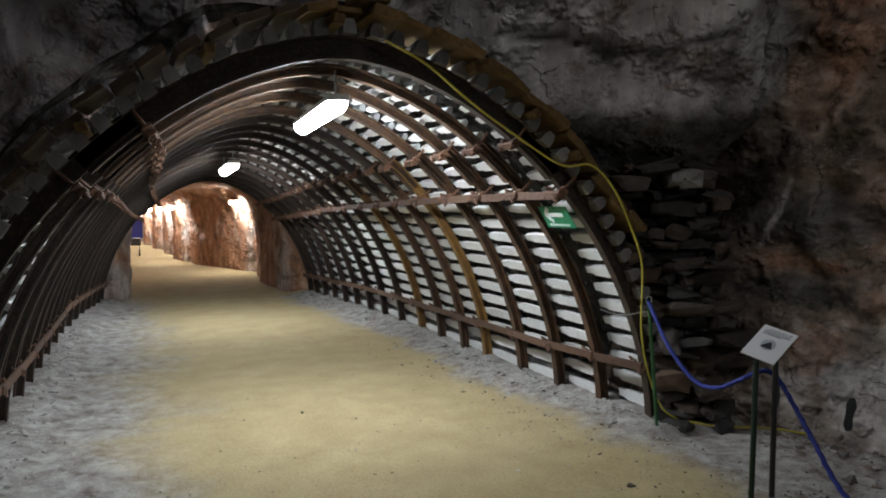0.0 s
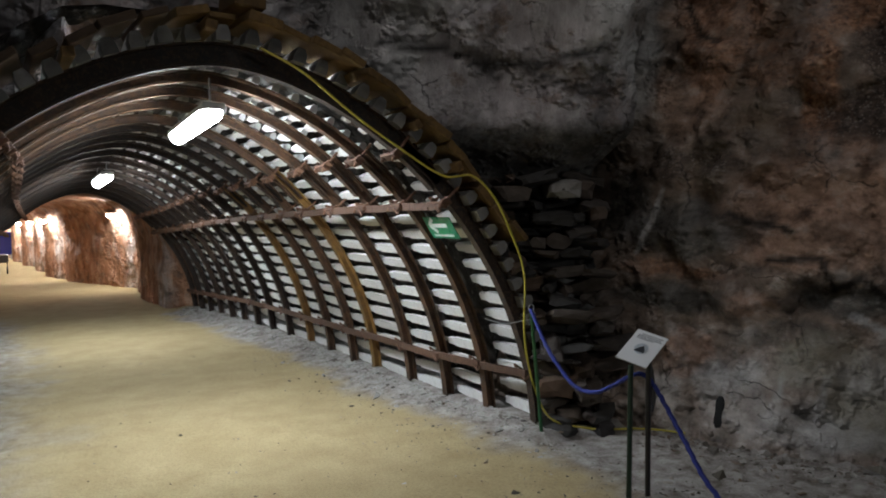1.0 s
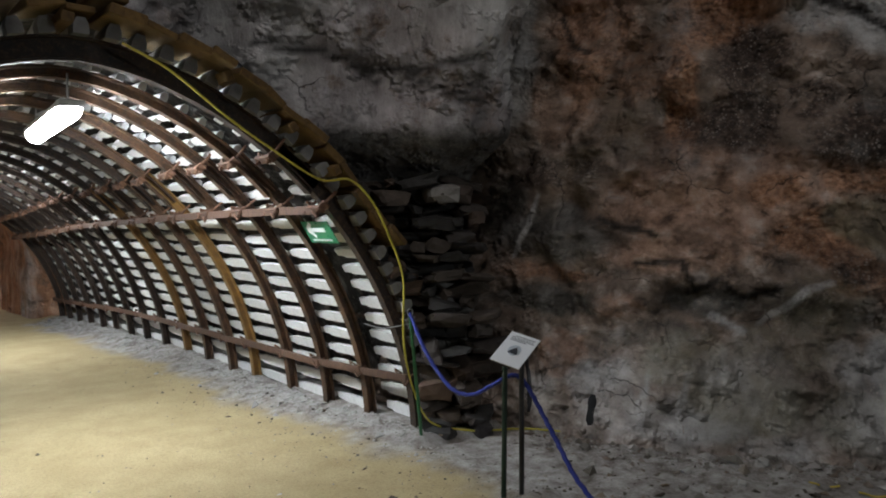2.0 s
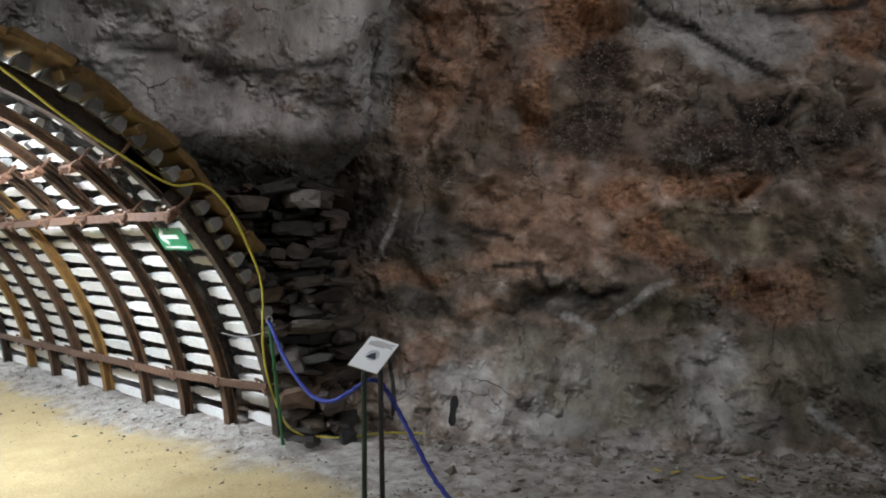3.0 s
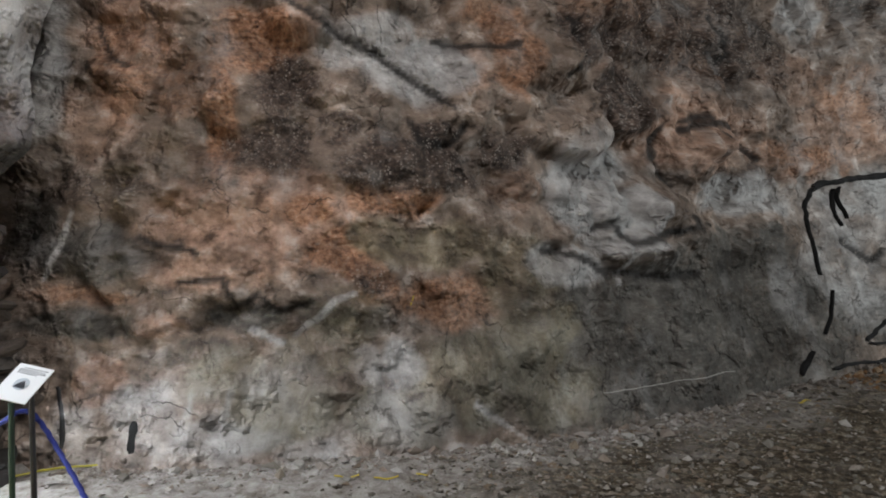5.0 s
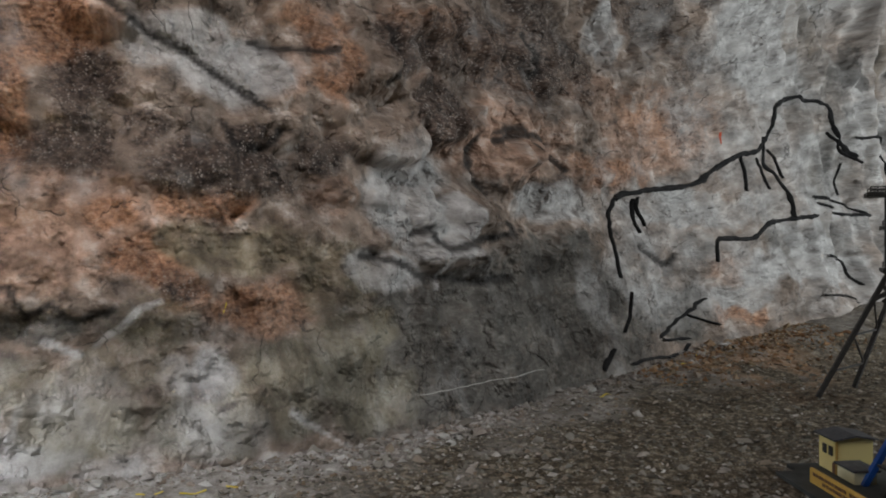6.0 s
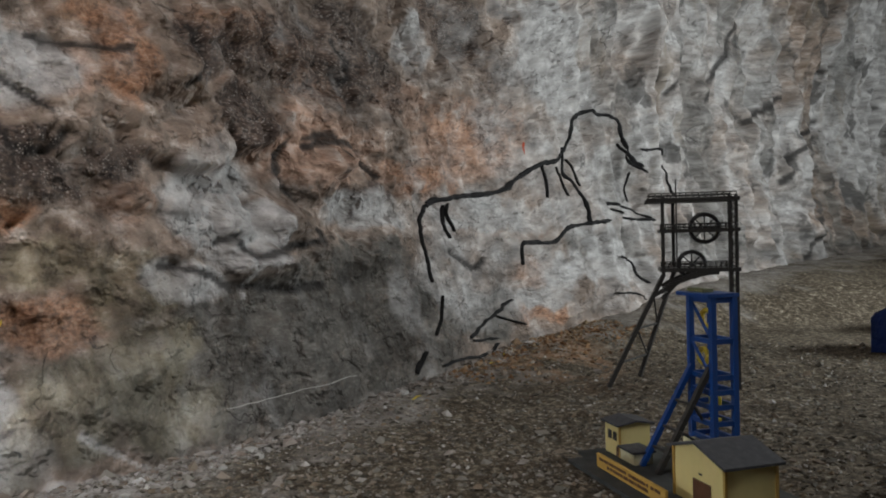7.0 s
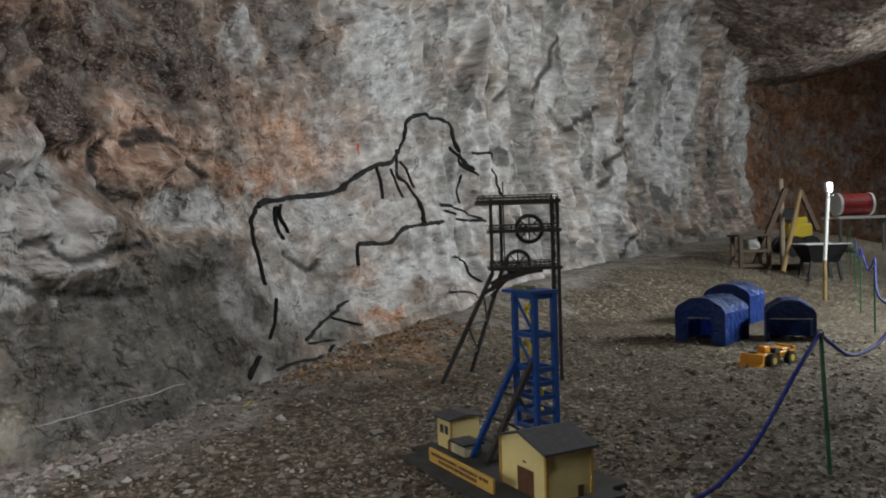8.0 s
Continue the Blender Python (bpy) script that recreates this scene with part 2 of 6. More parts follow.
def ground_material():
    n = Nodes("salt_and_sand_ground")
    big, mid, fine = n.noise(0.9, 8, 0.6), n.noise(7, 8, 0.7), n.noise(70, 5, 0.7)
    salt = n.ramp(mid, (0.34, (0.15, 0.13, 0.11)), (0.46, (0.30, 0.28, 0.26)), (0.64, (0.50, 0.485, 0.47)))
    gravel = n.ramp(n.noise(15, 8, 0.78), (0.38, (0.016, 0.012, 0.009)), (0.49, (0.048, 0.038, 0.029)), (0.57, (0.105, 0.086, 0.07)), (0.67, (0.27, 0.25, 0.225)))
    gravel = n.mix(n.ramp(n.noise(1.6, 6, 0.65), (0.40, 0.0), (0.60, 0.55)), gravel, n.mix(1.0, gravel, (0.36, 0.33, 0.29), "MULTIPLY"))
    gravel = n.mix(1.0, gravel, (2.25, 2.3, 2.1), "MULTIPLY")
    sand = n.mix(n.ramp(n.noise(3.0, 6, 0.6), (0.3, 0.0), (0.7, 1.0)), (0.40, 0.315, 0.165), (0.50, 0.41, 0.23))
    colour = n.mix(n.mask("gravel"), salt, gravel)
    colour = n.mix(n.mask("rust"), colour, n.ramp(mid, (0.36, (0.14, 0.07, 0.035)), (0.5, (0.33, 0.20, 0.12)), (0.64, (0.45, 0.36, 0.28))))
    colour = n.mix(n.mask("sand"), colour, sand)
    colour = n.mix(n.ramp(fine, (0.3, 0.5), (0.55, 0.0)), colour, n.mix(1.0, colour, (0.4, 0.37, 0.33), "MULTIPLY"))
    n.bump((mid, 0.3, 0.03), (n.noise(28, 6, 0.7), 0.45, 0.012), (fine, 0.35, 0.004))
    return n.done(colour, 0.9, spec=0.25)


def plain(name, colour, rough=0.5, metal=0.0, wear=0.25, scale=30.0, dirt=(0.06, 0.05, 0.04), spread=0.12):
    """A painted or moulded surface with stains, small unevenness and a little difference from piece to piece."""
    n = Nodes(name)
    c = n.mix(n.ramp(n.noise(scale, 6, 0.65), (0.48, 0.0), (0.75, wear)), colour, dirt)
    c = n.mix(n.math("MULTIPLY", n.random(), spread), c, n.mix(1.0, c, (0.45, 0.45, 0.45), "MULTIPLY"))
    n.bump((n.noise(scale * 3, 5, 0.6), 0.15, 0.003))
    return n.done(c, n.ramp(n.noise(scale * 0.7, 4, 0.6), (0.3, max(rough - 0.12, 0.05)), (0.7, min(rough + 0.15, 1.0))), metal)


def rust_steel(name, bright, dark):
    n = Nodes(name)
    a, b = n.noise(9, 7, 0.7), n.noise(55, 5, 0.7)
    c = n.mix(n.ramp(a, (0.36, 0.0), (0.62, 1.0)), dark, bright)
    c = n.mix(n.ramp(b, (0.48, 0.0), (0.78, 0.5)), c, (0.22, 0.12, 0.06))
    c = n.mix(n.math("MULTIPLY", n.random(), 0.55), c, n.mix(1.0, c, (0.42, 0.36, 0.32), "MULTIPLY"))
    n.bump((b, 0.35, 0.004))
    return n.done(c, n.ramp(a, (0.3, 0.55), (0.7, 0.8)), 0.15)


def wood(name, a, b, stretch=(2, 2, 14)):
    n = Nodes(name)
    grain = n.noise(6, 8, 0.7, n.space(stretch), 1.2)
    c = n.mix(n.ramp(grain, (0.35, 0.0), (0.65, 1.0)), a, b)
    c = n.mix(n.math("MULTIPLY", n.random(), 0.6), c, n.mix(1.0, c, (0.4, 0.36, 0.3), "MULTIPLY"))
    c = n.mix(n.ramp(n.noise(14, 5, 0.6), (0.55, 0.0), (0.75, 0.6)), c, (0.05, 0.04, 0.03))
    n.bump((grain, 0.35, 0.006))
    return n.done(c, 0.8)


def glow(name, colour, strength):
    n = Nodes(name)
    n.put(n.bsdf.inputs["Emission Color"], colour)
    n.bsdf.inputs["Emission Strength"].default_value = strength
    return n.done((0.8, 0.8, 0.8), 0.4)


GROUND = ground_material()
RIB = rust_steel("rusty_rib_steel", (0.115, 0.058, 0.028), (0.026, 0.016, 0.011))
# the same rib steel, darkened for ribs that stand in shade
RIB_SHADED = rust_steel("shaded_rib_steel", (0.040, 0.024, 0.016), (0.011, 0.009, 0.008))
RIB_OCHRE = rust_steel("ochre_rib_steel", (0.27, 0.145, 0.035), (0.13, 0.07, 0.022))
CLAMP = rust_steel("rusty_clamp_steel", (0.17, 0.085, 0.05), (0.07, 0.038, 0.026))
STRUT = wood("weathered_strut", (0.07, 0.036, 0.022), (0.15, 0.082, 0.052), (2, 14, 2))
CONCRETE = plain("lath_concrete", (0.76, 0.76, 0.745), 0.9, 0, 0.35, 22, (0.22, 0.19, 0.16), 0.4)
SHADED_CONCRETE = plain("shaded_lath_concrete", (0.23, 0.23, 0.23), 0.9, 0, 0.6, 18, (0.10, 0.085, 0.07), 0.5)
PLANK = wood("yellowed_plank", (0.095, 0.052, 0.016), (0.21, 0.125, 0.038), (3, 10, 3))
TIMBER = wood("old_timber", (0.040, 0.024, 0.013), (0.095, 0.058, 0.032))
PALE_TIMBER = wood("pale_timber", (0.15, 0.115, 0.08), (0.28, 0.22, 0.16))
GREEN = plain("green_post_paint", (0.015, 0.10, 0.035), 0.4, 0, 0.3, 40)
BLACK = plain("black_paint", (0.014, 0.014, 0.016), 0.45, 0, 0.2, 40, (0.07, 0.06, 0.05))
BLUE_ROPE = plain("blue_rope", (0.018, 0.032, 0.24), 0.75, 0, 0.3, 60, (0.07, 0.08, 0.18))
YELLOW_CABLE = plain("yellow_cable", (0.46, 0.40, 0.05), 0.5, 0, 0.3, 40, (0.20, 0.15, 0.03))
WHITE = plain("white_board", (0.86, 0.88, 0.90), 0.4, 0, 0.06, 12, (0.5, 0.5, 0.5))
GREY_INK = plain("grey_ink", (0.22, 0.23, 0.25), 0.6)
DARK_INK = plain("dark_ink", (0.03, 0.035, 0.045), 0.6)
SIGN_GREEN = plain("sign_green", (0.0, 0.21, 0.095), 0.35, 0, 0.08, 25)
STEEL = plain("grey_steel", (0.34, 0.35, 0.36), 0.4, 0.7, 0.3, 25)
IRON = plain("dark_model_iron", (0.040, 0.038, 0.036), 0.6, 0.2, 0.25, 30, (0.07, 0.05, 0.035))
TOWER_BLUE = plain("tower_blue", (0.006, 0.05, 0.22), 0.4, 0, 0.18, 35)
BRIGHT_YELLOW = plain("bright_yellow", (0.62, 0.46, 0.03), 0.45, 0, 0.2, 30)
CREAM = plain("cream_model_wall", (0.66, 0.55, 0.24), 0.6, 0, 0.15, 14, (0.35, 0.25, 0.1))
CREAM_PALE = plain("pale_cream_model_wall", (0.72, 0.66, 0.42), 0.6, 0, 0.15, 14, (0.4, 0.3, 0.14))
EDGE_WOOD = plain("ochre_edging", (0.42, 0.26, 0.06), 0.6, 0, 0.3, 25)
ROOF = plain("charcoal_roof", (0.045, 0.045, 0.05), 0.8, 0, 0.35, 30, (0.12, 0.12, 0.12))
BROWN_DOOR = plain("brown_model_door", (0.10, 0.042, 0.02), 0.5)
def tarpaulin(name, colour, dust, share):
    """Creased plastic sheet with dust in its folds."""
    n = Nodes(name)
    fold, crease = n.noise(5, 4, 0.55), n.cells(9, n.warped(4, 0.3), "DISTANCE_TO_EDGE")
    c = n.mix(n.ramp(n.noise(12, 7, 0.7), (0.42, 0.0), (0.66, share)), colour, dust)
    n.bump((fold, 0.8, 0.12), (crease, 0.5, 0.03), (n.noise(40, 4, 0.6), 0.2, 0.004))
    return n.done(c, n.ramp(fold, (0.3, 0.28), (0.7, 0.5)))


TARP = tarpaulin("blue_tarpaulin", (0.008, 0.045, 0.26), (0.06, 0.10, 0.25), 0.35)
TARP_TOP = tarpaulin("dusty_blue_tarpaulin", (0.03, 0.075, 0.24), (0.20, 0.21, 0.24), 0.75)
TARP_DARK = tarpaulin("navy_tarpaulin", (0.008, 0.03, 0.14), (0.05, 0.07, 0.12), 0.35)
ORANGE = plain("orange_yellow_enamel", (0.62, 0.27, 0.02), 0.4, 0, 0.15, 40)
RUBBER = plain("black_rubber", (0.014, 0.014, 0.014), 0.8)
RED = plain("red_tank_paint", (0.24, 0.018, 0.02), 0.35, 0, 0.3, 12)
OFF_WHITE = plain("off_white_paint", (0.62, 0.62, 0.60), 0.5, 0, 0.3, 15)
CHARCOAL = plain("charcoal_line", (0.008, 0.008, 0.009), 0.95, 0, 0.2, 30, (0.03, 0.03, 0.03))
CHALK = plain("salt_crust", (0.42, 0.41, 0.385), 0.9, 0, 0.5, 30, (0.3, 0.29, 0.27))
LAMP_GLOW = glow("lamp_diffuser", (0.86, 0.93, 1.0), 760.0)
DRIFT_GLOW = glow("drift_lamp_diffuser", (1.0, 0.97, 0.92), 1100.0)
FLOOD_GLOW = glow("flood_lamp_glass", (0.9, 0.95, 1.0), 22.0)


def stone_material(name, colours, joined=False):
    n = Nodes(name)
    r = n.island() if joined else n.random()
    c = n.ramp(r, *[(i / (len(colours) - 1), k) for i, k in enumerate(colours)])
    a = n.noise(11, 8, 0.7)
    c = n.mix(n.ramp(a, (0.4, 0.0), (0.7, 0.7)), c, n.mix(1.0, c, (0.4, 0.37, 0.35), "MULTIPLY"))
    n.bump((a, 0.5, 0.02), (n.noise(60, 6, 0.7), 0.4, 0.006))
    return n.done(c, 0.85, spec=0.3)


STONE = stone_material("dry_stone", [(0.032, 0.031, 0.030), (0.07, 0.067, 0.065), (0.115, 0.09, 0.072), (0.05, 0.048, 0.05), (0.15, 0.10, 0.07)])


def pebble_material():
    n = Nodes("loose_gravel")
    c = n.ramp(n.island(), (0.0, (0.045, 0.038, 0.028)), (0.4, (0.13, 0.119, 0.098)), (0.65, (0.24, 0.224, 0.194)), (0.85, (0.19, 0.14, 0.095)), (1.0, (0.50, 0.48, 0.45)))
    n.bump((n.noise(60, 5, 0.7), 0.4, 0.004))
    return n.done(c, 0.9, spec=0.25)


PEBBLE = pebble_material()
PALE_STONE = stone_material("pale_stone", [(0.30, 0.29, 0.28), (0.34, 0.33, 0.32)])
RUBBLE = stone_material("pale_rubble", [(0.16, 0.14, 0.12), (0.30, 0.28, 0.26), (0.42, 0.40, 0.38), (0.24, 0.19, 0.15), (0.50, 0.49, 0.475)], True)
BROKEN_ROCK = stone_material("broken_rock", [(0.10, 0.089, 0.073), (0.19, 0.174, 0.148), (0.29, 0.272, 0.238), (0.24, 0.18, 0.125), (0.48, 0.47, 0.45)], True)

# ---- plan: the foot of the long rock wall, from the portal corner down the chamber (x, y, ground height) ----
FOOT = [(3.42, 4.95, 0.0), (3.66, 4.20, 0.0), (3.82, 3.70, 0.0), (4.06, 3.11, 0.0), (4.45, 2.35, 0.0), (5.0, 1.45, 0.0), (5.65, 0.67, 0.0), (6.46, -0.04, 0.03), (7.55, -0.72, 0.05),
        (8.3, -1.35, 0.08), (9.6, -2.35, 0.18), (11.3, -4.2, 0.32), (12.7, -5.8, 0.55), (13.9, -7.3, 0.66), (15.4, -9.4, 0.77),
        (16.6, -10.9, 0.85), (17.8, -12.4, 0.93), (19.9, -15.4, 1.1), (22.1, -18.5, 1.3), (23.6, -19.9, 1.3), (25.6, -20.6, 1.3)]
FINE = spline(FOOT, 500)
LENGTHS = [0.0]
for a, b in zip(FINE, FINE[1:]):
    LENGTHS.append(LENGTHS[-1] + (b.xy - a.xy).length)
WALL_LENGTH = LENGTHS[-1]


def wall_foot(s):
    """The point of the wall's foot s metres from the portal corner, and the way out of the chamber there."""
    i = int(np.searchsorted(LENGTHS, s)) - 1
    i = min(max(i, 0), len(FINE) - 2)
    u = (s - LENGTHS[i]) / (LENGTHS[i + 1] - LENGTHS[i])
    p = FINE[i].lerp(FINE[i + 1], u)
    lo, hi = FINE[max(i - 8, 0)], FINE[min(i + 9, len(FINE) - 1)]
    d = (hi - lo).xy.normalized()
    return p, Vector((-d.y, d.x, 0))


FOOT_XY = np.array([p.xy[:] for p in FINE])
FOOT_Z = np.array([p.z for p in FINE])


def bank(x, y):
    """Height of the ground, which rises towards the rock wall."""
    d = np.hypot(FOOT_XY[:, 0] - x, FOOT_XY[:, 1] - y)
    i = int(d.argmin())
    reach = 1.5 + 6.5 * smooth01((LENGTHS[i] - 13.5) / 8.0)
    return FOOT_Z[i] * smooth01(1 - d[i] / reach)


# ---- large structure ----
def blobs(spots, a, b):
    """How strongly points lie inside soft-edged patches."""
    v = np.zeros_like(a)
    for ca, cb, wa, wb, k in spots:
        u = np.clip(1.35 - 0.75 * (((a - ca) / wa) ** 2 + ((b - cb) / wb) ** 2), 0, 1)
        v = np.maximum(v, k * u * u * (3 - 2 * u))
    return v


def near_line(lines, a, b, width):
    """How near points are to one of the lines, 0 to 1."""
    best = np.zeros_like(a)
    for line in lines:
        for (a0, b0), (a1, b1) in zip(line, line[1:]):
            du, dv = a1 - a0, b1 - b0
            u = np.clip(((a - a0) * du + (b - b0) * dv) / (du * du + dv * dv), 0, 1)
            best = np.maximum(best, 1 - np.hypot(a - a0 - u * du, b - b0 - u * dv) / width)
    return best


# the look of the long wall, patch by patch
STAINS = {kind: [] for kind in ("rust", "pink", "olive", "slate", "soot", "pale")}
CRACKS, SALT_LINES = [], []


def stain(kind, s, z, half_length, half_height, strength):
    """A soft-edged patch of the wall: metres along, height, half sizes, strength."""
    STAINS[kind].append((s, z, half_length, half_height, strength))


def crack(*points):
    CRACKS.append(points)


# rusty orange rock
stain("rust", 2.35, 2.28, 0.12, 0.46, 1.0)
stain("rust", 2.58, 2.89, 0.31, 0.23, 1.0)
stain("rust", 3.15, 1.33, 0.23, 0.16, 1.0)
stain("rust", 3.38, 1.12, 0.16, 0.15, 0.9)
stain("rust", 3.96, 0.99, 0.42, 0.17, 0.8)
stain("rust", 4.68, 2.82, 0.23, 0.32, 0.8)
stain("rust", 3.58, 1.74, 0.34, 0.10, 0.8)
stain("rust", 4.55, 3.17, 0.31, 0.13, 0.7)
stain("rust", 1.58, 2.73, 0.28, 0.40, 0.6)
stain("rust", 1.33, 1.10, 0.47, 0.07, 0.6)
stain("rust", 2.96, 1.69, 0.24, 0.12, 0.8)
stain("rust", 2.01, 2.58, 0.28, 0.27, 0.5)
stain("rust", 9.79, 2.87, 0.97, 0.44, 0.6)
stain("rust", 8.52, 2.17, 0.81, 0.14, 0.8)
stain("rust", 5.84, 3.24, 0.64, 0.16, 0.6)
stain("rust", 6.87, 3.12, 0.63, 0.32, 0.6)
stain("rust", 5.52, 1.99, 0.27, 0.09, 0.7)
stain("rust", 10.37, 0.43, 0.47, 0.13, 0.8)
# beige and pink rock
stain("pink", 2.63, 1.57, 0.80, 0.38, 1.0)
stain("pink", 1.55, 0.54, 0.16, 0.14, 1.6)
stain("pink", 6.69, 2.27, 0.81, 0.31, 1.0)
stain("pink", 4.20, 2.69, 0.22, 0.17, 0.8)
stain("pink", 2.77, 2.97, 0.27, 0.18, 0.8)
stain("pink", 1.59, 3.00, 0.41, 0.26, 0.8)
stain("pink", 2.26, 1.24, 0.41, 0.12, 0.9)
stain("pink", 1.36, 2.35, 0.32, 0.34, 0.6)
stain("pink", 1.96, 0.89, 0.17, 0.07, 0.8)
stain("pink", 2.04, 1.95, 0.35, 0.24, 0.6)
stain("pink", 4.58, 1.80, 0.23, 0.17, 0.6)
stain("pink", 6.89, 2.44, 0.80, 0.29, 0.9)
stain("pink", 9.44, 2.55, 1.00, 0.35, 1.0)
stain("pink", 8.33, 3.00, 0.54, 0.25, 0.7)
stain("pink", 10.28, 1.04, 0.43, 0.11, 0.6)
stain("pink", 5.71, 2.81, 0.26, 0.17, 0.5)
stain("pink", 8.23, 2.07, 0.63, 0.15, 0.8)
# olive and pale brushed rock
stain("olive", 3.45, 1.44, 0.26, 0.16, 0.9)
stain("olive", 3.94, 1.39, 0.35, 0.18, 0.9)
stain("olive", 4.52, 1.22, 0.34, 0.24, 0.8)
stain("olive", 4.66, 0.81, 0.39, 0.16, 0.8)
stain("olive", 4.28, 0.58, 0.54, 0.22, 1.0)
stain("olive", 3.55, 0.30, 0.46, 0.23, 1.0)
stain("olive", 2.74, 0.32, 0.38, 0.21, 1.0)
stain("olive", 4.01, 0.28, 0.33, 0.18, 0.9)
stain("olive", 4.74, 0.29, 0.39, 0.22, 0.9)
stain("olive", 2.98, 0.67, 0.27, 0.15, 0.7)
stain("olive", 1.90, 2.04, 0.18, 0.25, 0.5)
stain("olive", 1.53, 1.84, 0.18, 0.17, 0.6)
stain("olive", 2.44, 0.51, 0.30, 0.18, 0.8)
stain("olive", 3.22, 0.91, 0.24, 0.20, 0.7)
# smooth dark grey rock
stain("slate", 6.00, 0.78, 1.46, 0.36, 1.2)
stain("slate", 7.14, 1.22, 0.78, 0.29, 1.0)
stain("slate", 5.42, 0.51, 0.80, 0.24, 1.1)
stain("slate", 6.14, 0.21, 0.83, 0.18, 1.0)
stain("slate", 2.51, 0.93, 0.28, 0.11, 0.9)
stain("slate", 1.42, 1.38, 0.42, 0.18, 1.0)
stain("slate", 1.35, 0.88, 0.48, 0.10, 1.0)
stain("slate", 2.12, 0.68, 0.32, 0.09, 0.7)
stain("slate", 3.55, 2.32, 0.13, 0.17, 0.5)
stain("slate", 6.82, 1.04, 0.73, 0.14, 1.0)
stain("slate", 0.90, 1.57, 0.23, 0.25, 0.9)
stain("slate", 2.98, 0.94, 0.24, 0.10, 0.7)
stain("slate", 6.12, 0.82, 1.30, 0.28, 1.2)
stain("slate", 5.42, 0.58, 0.58, 0.23, 1.1)
stain("slate", 6.82, 0.43, 0.72, 0.20, 1.0)
stain("slate", 9.93, 1.24, 0.33, 0.25, 0.6)
stain("slate", 9.17, 0.56, 0.65, 0.35, 0.9)
stain("slate", 12.45, 1.34, 1.19, 0.25, 0.9)
stain("slate", 15.76, 1.27, 1.18, 0.49, 0.8)
stain("slate", 19.70, 1.03, 2.96, 0.39, 0.8)
stain("slate", 7.19, 1.37, 0.62, 0.15, 1.0)
stain("slate", 5.54, 0.19, 0.62, 0.17, 1.0)
stain("slate", 7.71, 0.73, 0.48, 0.27, 0.8)
stain("slate", 8.55, 1.14, 0.54, 0.18, 0.6)
# dark brown crystal-flecked rock
stain("soot", 2.77, 2.53, 0.27, 0.21, 1.0)
stain("soot", 2.66, 2.11, 0.27, 0.19, 0.9)
stain("soot", 3.68, 2.00, 0.50, 0.19, 1.0)
stain("soot", 4.04, 1.84, 0.31, 0.09, 0.9)
stain("soot", 3.93, 2.23, 0.20, 0.11, 1.2)
stain("soot", 4.53, 2.09, 0.26, 0.17, 0.8)
stain("soot", 3.18, 2.25, 0.20, 0.13, 0.8)
stain("soot", 5.85, 2.57, 0.38, 0.26, 1.2)
stain("soot", 5.34, 3.04, 0.22, 0.25, 0.9)
stain("soot", 7.04, 3.21, 1.27, 0.40, 0.9)
stain("soot", 5.82, 3.14, 0.42, 0.20, 0.9)
stain("soot", 7.35, 1.98, 0.52, 0.09, 0.7)
stain("soot", 3.33, 1.17, 0.15, 0.09, 0.7)
stain("soot", 1.34, 1.82, 0.43, 0.11, 0.7)
stain("soot", 3.49, 0.49, 0.12, 0.05, 1.3)
stain("soot", 3.63, 0.37, 0.10, 0.03, 0.8)
stain("soot", 5.85, 2.57, 0.35, 0.24, 1.1)
stain("soot", 7.87, 3.30, 0.39, 0.33, 0.9)
stain("soot", 7.49, 3.73, 0.42, 0.22, 0.9)
stain("soot", 9.33, 4.14, 0.68, 0.42, 0.8)
stain("soot", 6.68, 3.35, 0.51, 0.23, 0.9)
stain("soot", 10.16, 3.66, 0.45, 0.32, 0.7)
stain("soot", 10.45, 4.51, 0.20, 0.12, 1.1)
stain("soot", 13.16, 4.94, 0.49, 0.07, 1.3)
stain("soot", 8.90, 1.17, 0.37, 0.08, 1.0)
stain("soot", 6.24, 2.99, 0.25, 0.19, 0.8)
stain("soot", 7.58, 2.79, 0.38, 0.15, 0.5)
stain("soot", 8.56, 3.55, 0.22, 0.26, 0.6)
stain("soot", 5.76, 2.99, 0.24, 0.12, 0.8)
# whitish salt
stain("pale", 3.90, 2.70, 0.43, 0.23, 1.0)
stain("pale", 3.47, 2.95, 0.28, 0.16, 0.8)
stain("pale", 5.49, 1.66, 0.25, 0.19, 1.6)
stain("pale", 5.85, 1.66, 0.17, 0.19, 1.6)
stain("pale", 5.23, 1.76, 0.33, 0.31, 0.9)
stain("pale", 5.44, 2.07, 0.44, 0.26, 0.8)
stain("pale", 5.01, 1.22, 0.36, 0.15, 0.9)
stain("pale", 5.53, 1.40, 0.27, 0.10, 0.9)
stain("pale", 1.95, 0.34, 0.14, 0.21, 0.8)
stain("pale", 2.23, 0.18, 0.57, 0.13, 0.8)
stain("pale", 2.93, 0.05, 0.22, 0.10, 0.7)
stain("pale", 7.36, 1.75, 0.66, 0.15, 0.8)
stain("pale", 3.61, 0.56, 0.16, 0.13, 0.8)
stain("pale", 3.95, -0.05, 0.38, 0.08, 0.8)
stain("pale", 1.72, 0.35, 0.13, 0.16, 0.8)
# pale streak painting the lit edge of the upright corner ridge
stain("pale", 0.96, 2.73, 0.13, 0.53, 0.7)
stain("pale", 3.22, 2.83, 0.18, 0.17, 0.6)
stain("pale", 3.30, 0.59, 0.15, 0.11, 0.6)
stain("pale", 11.59, 4.18, 0.90, 0.85, 1.2)
stain("pale", 12.11, 3.66, 1.00, 0.53, 1.0)
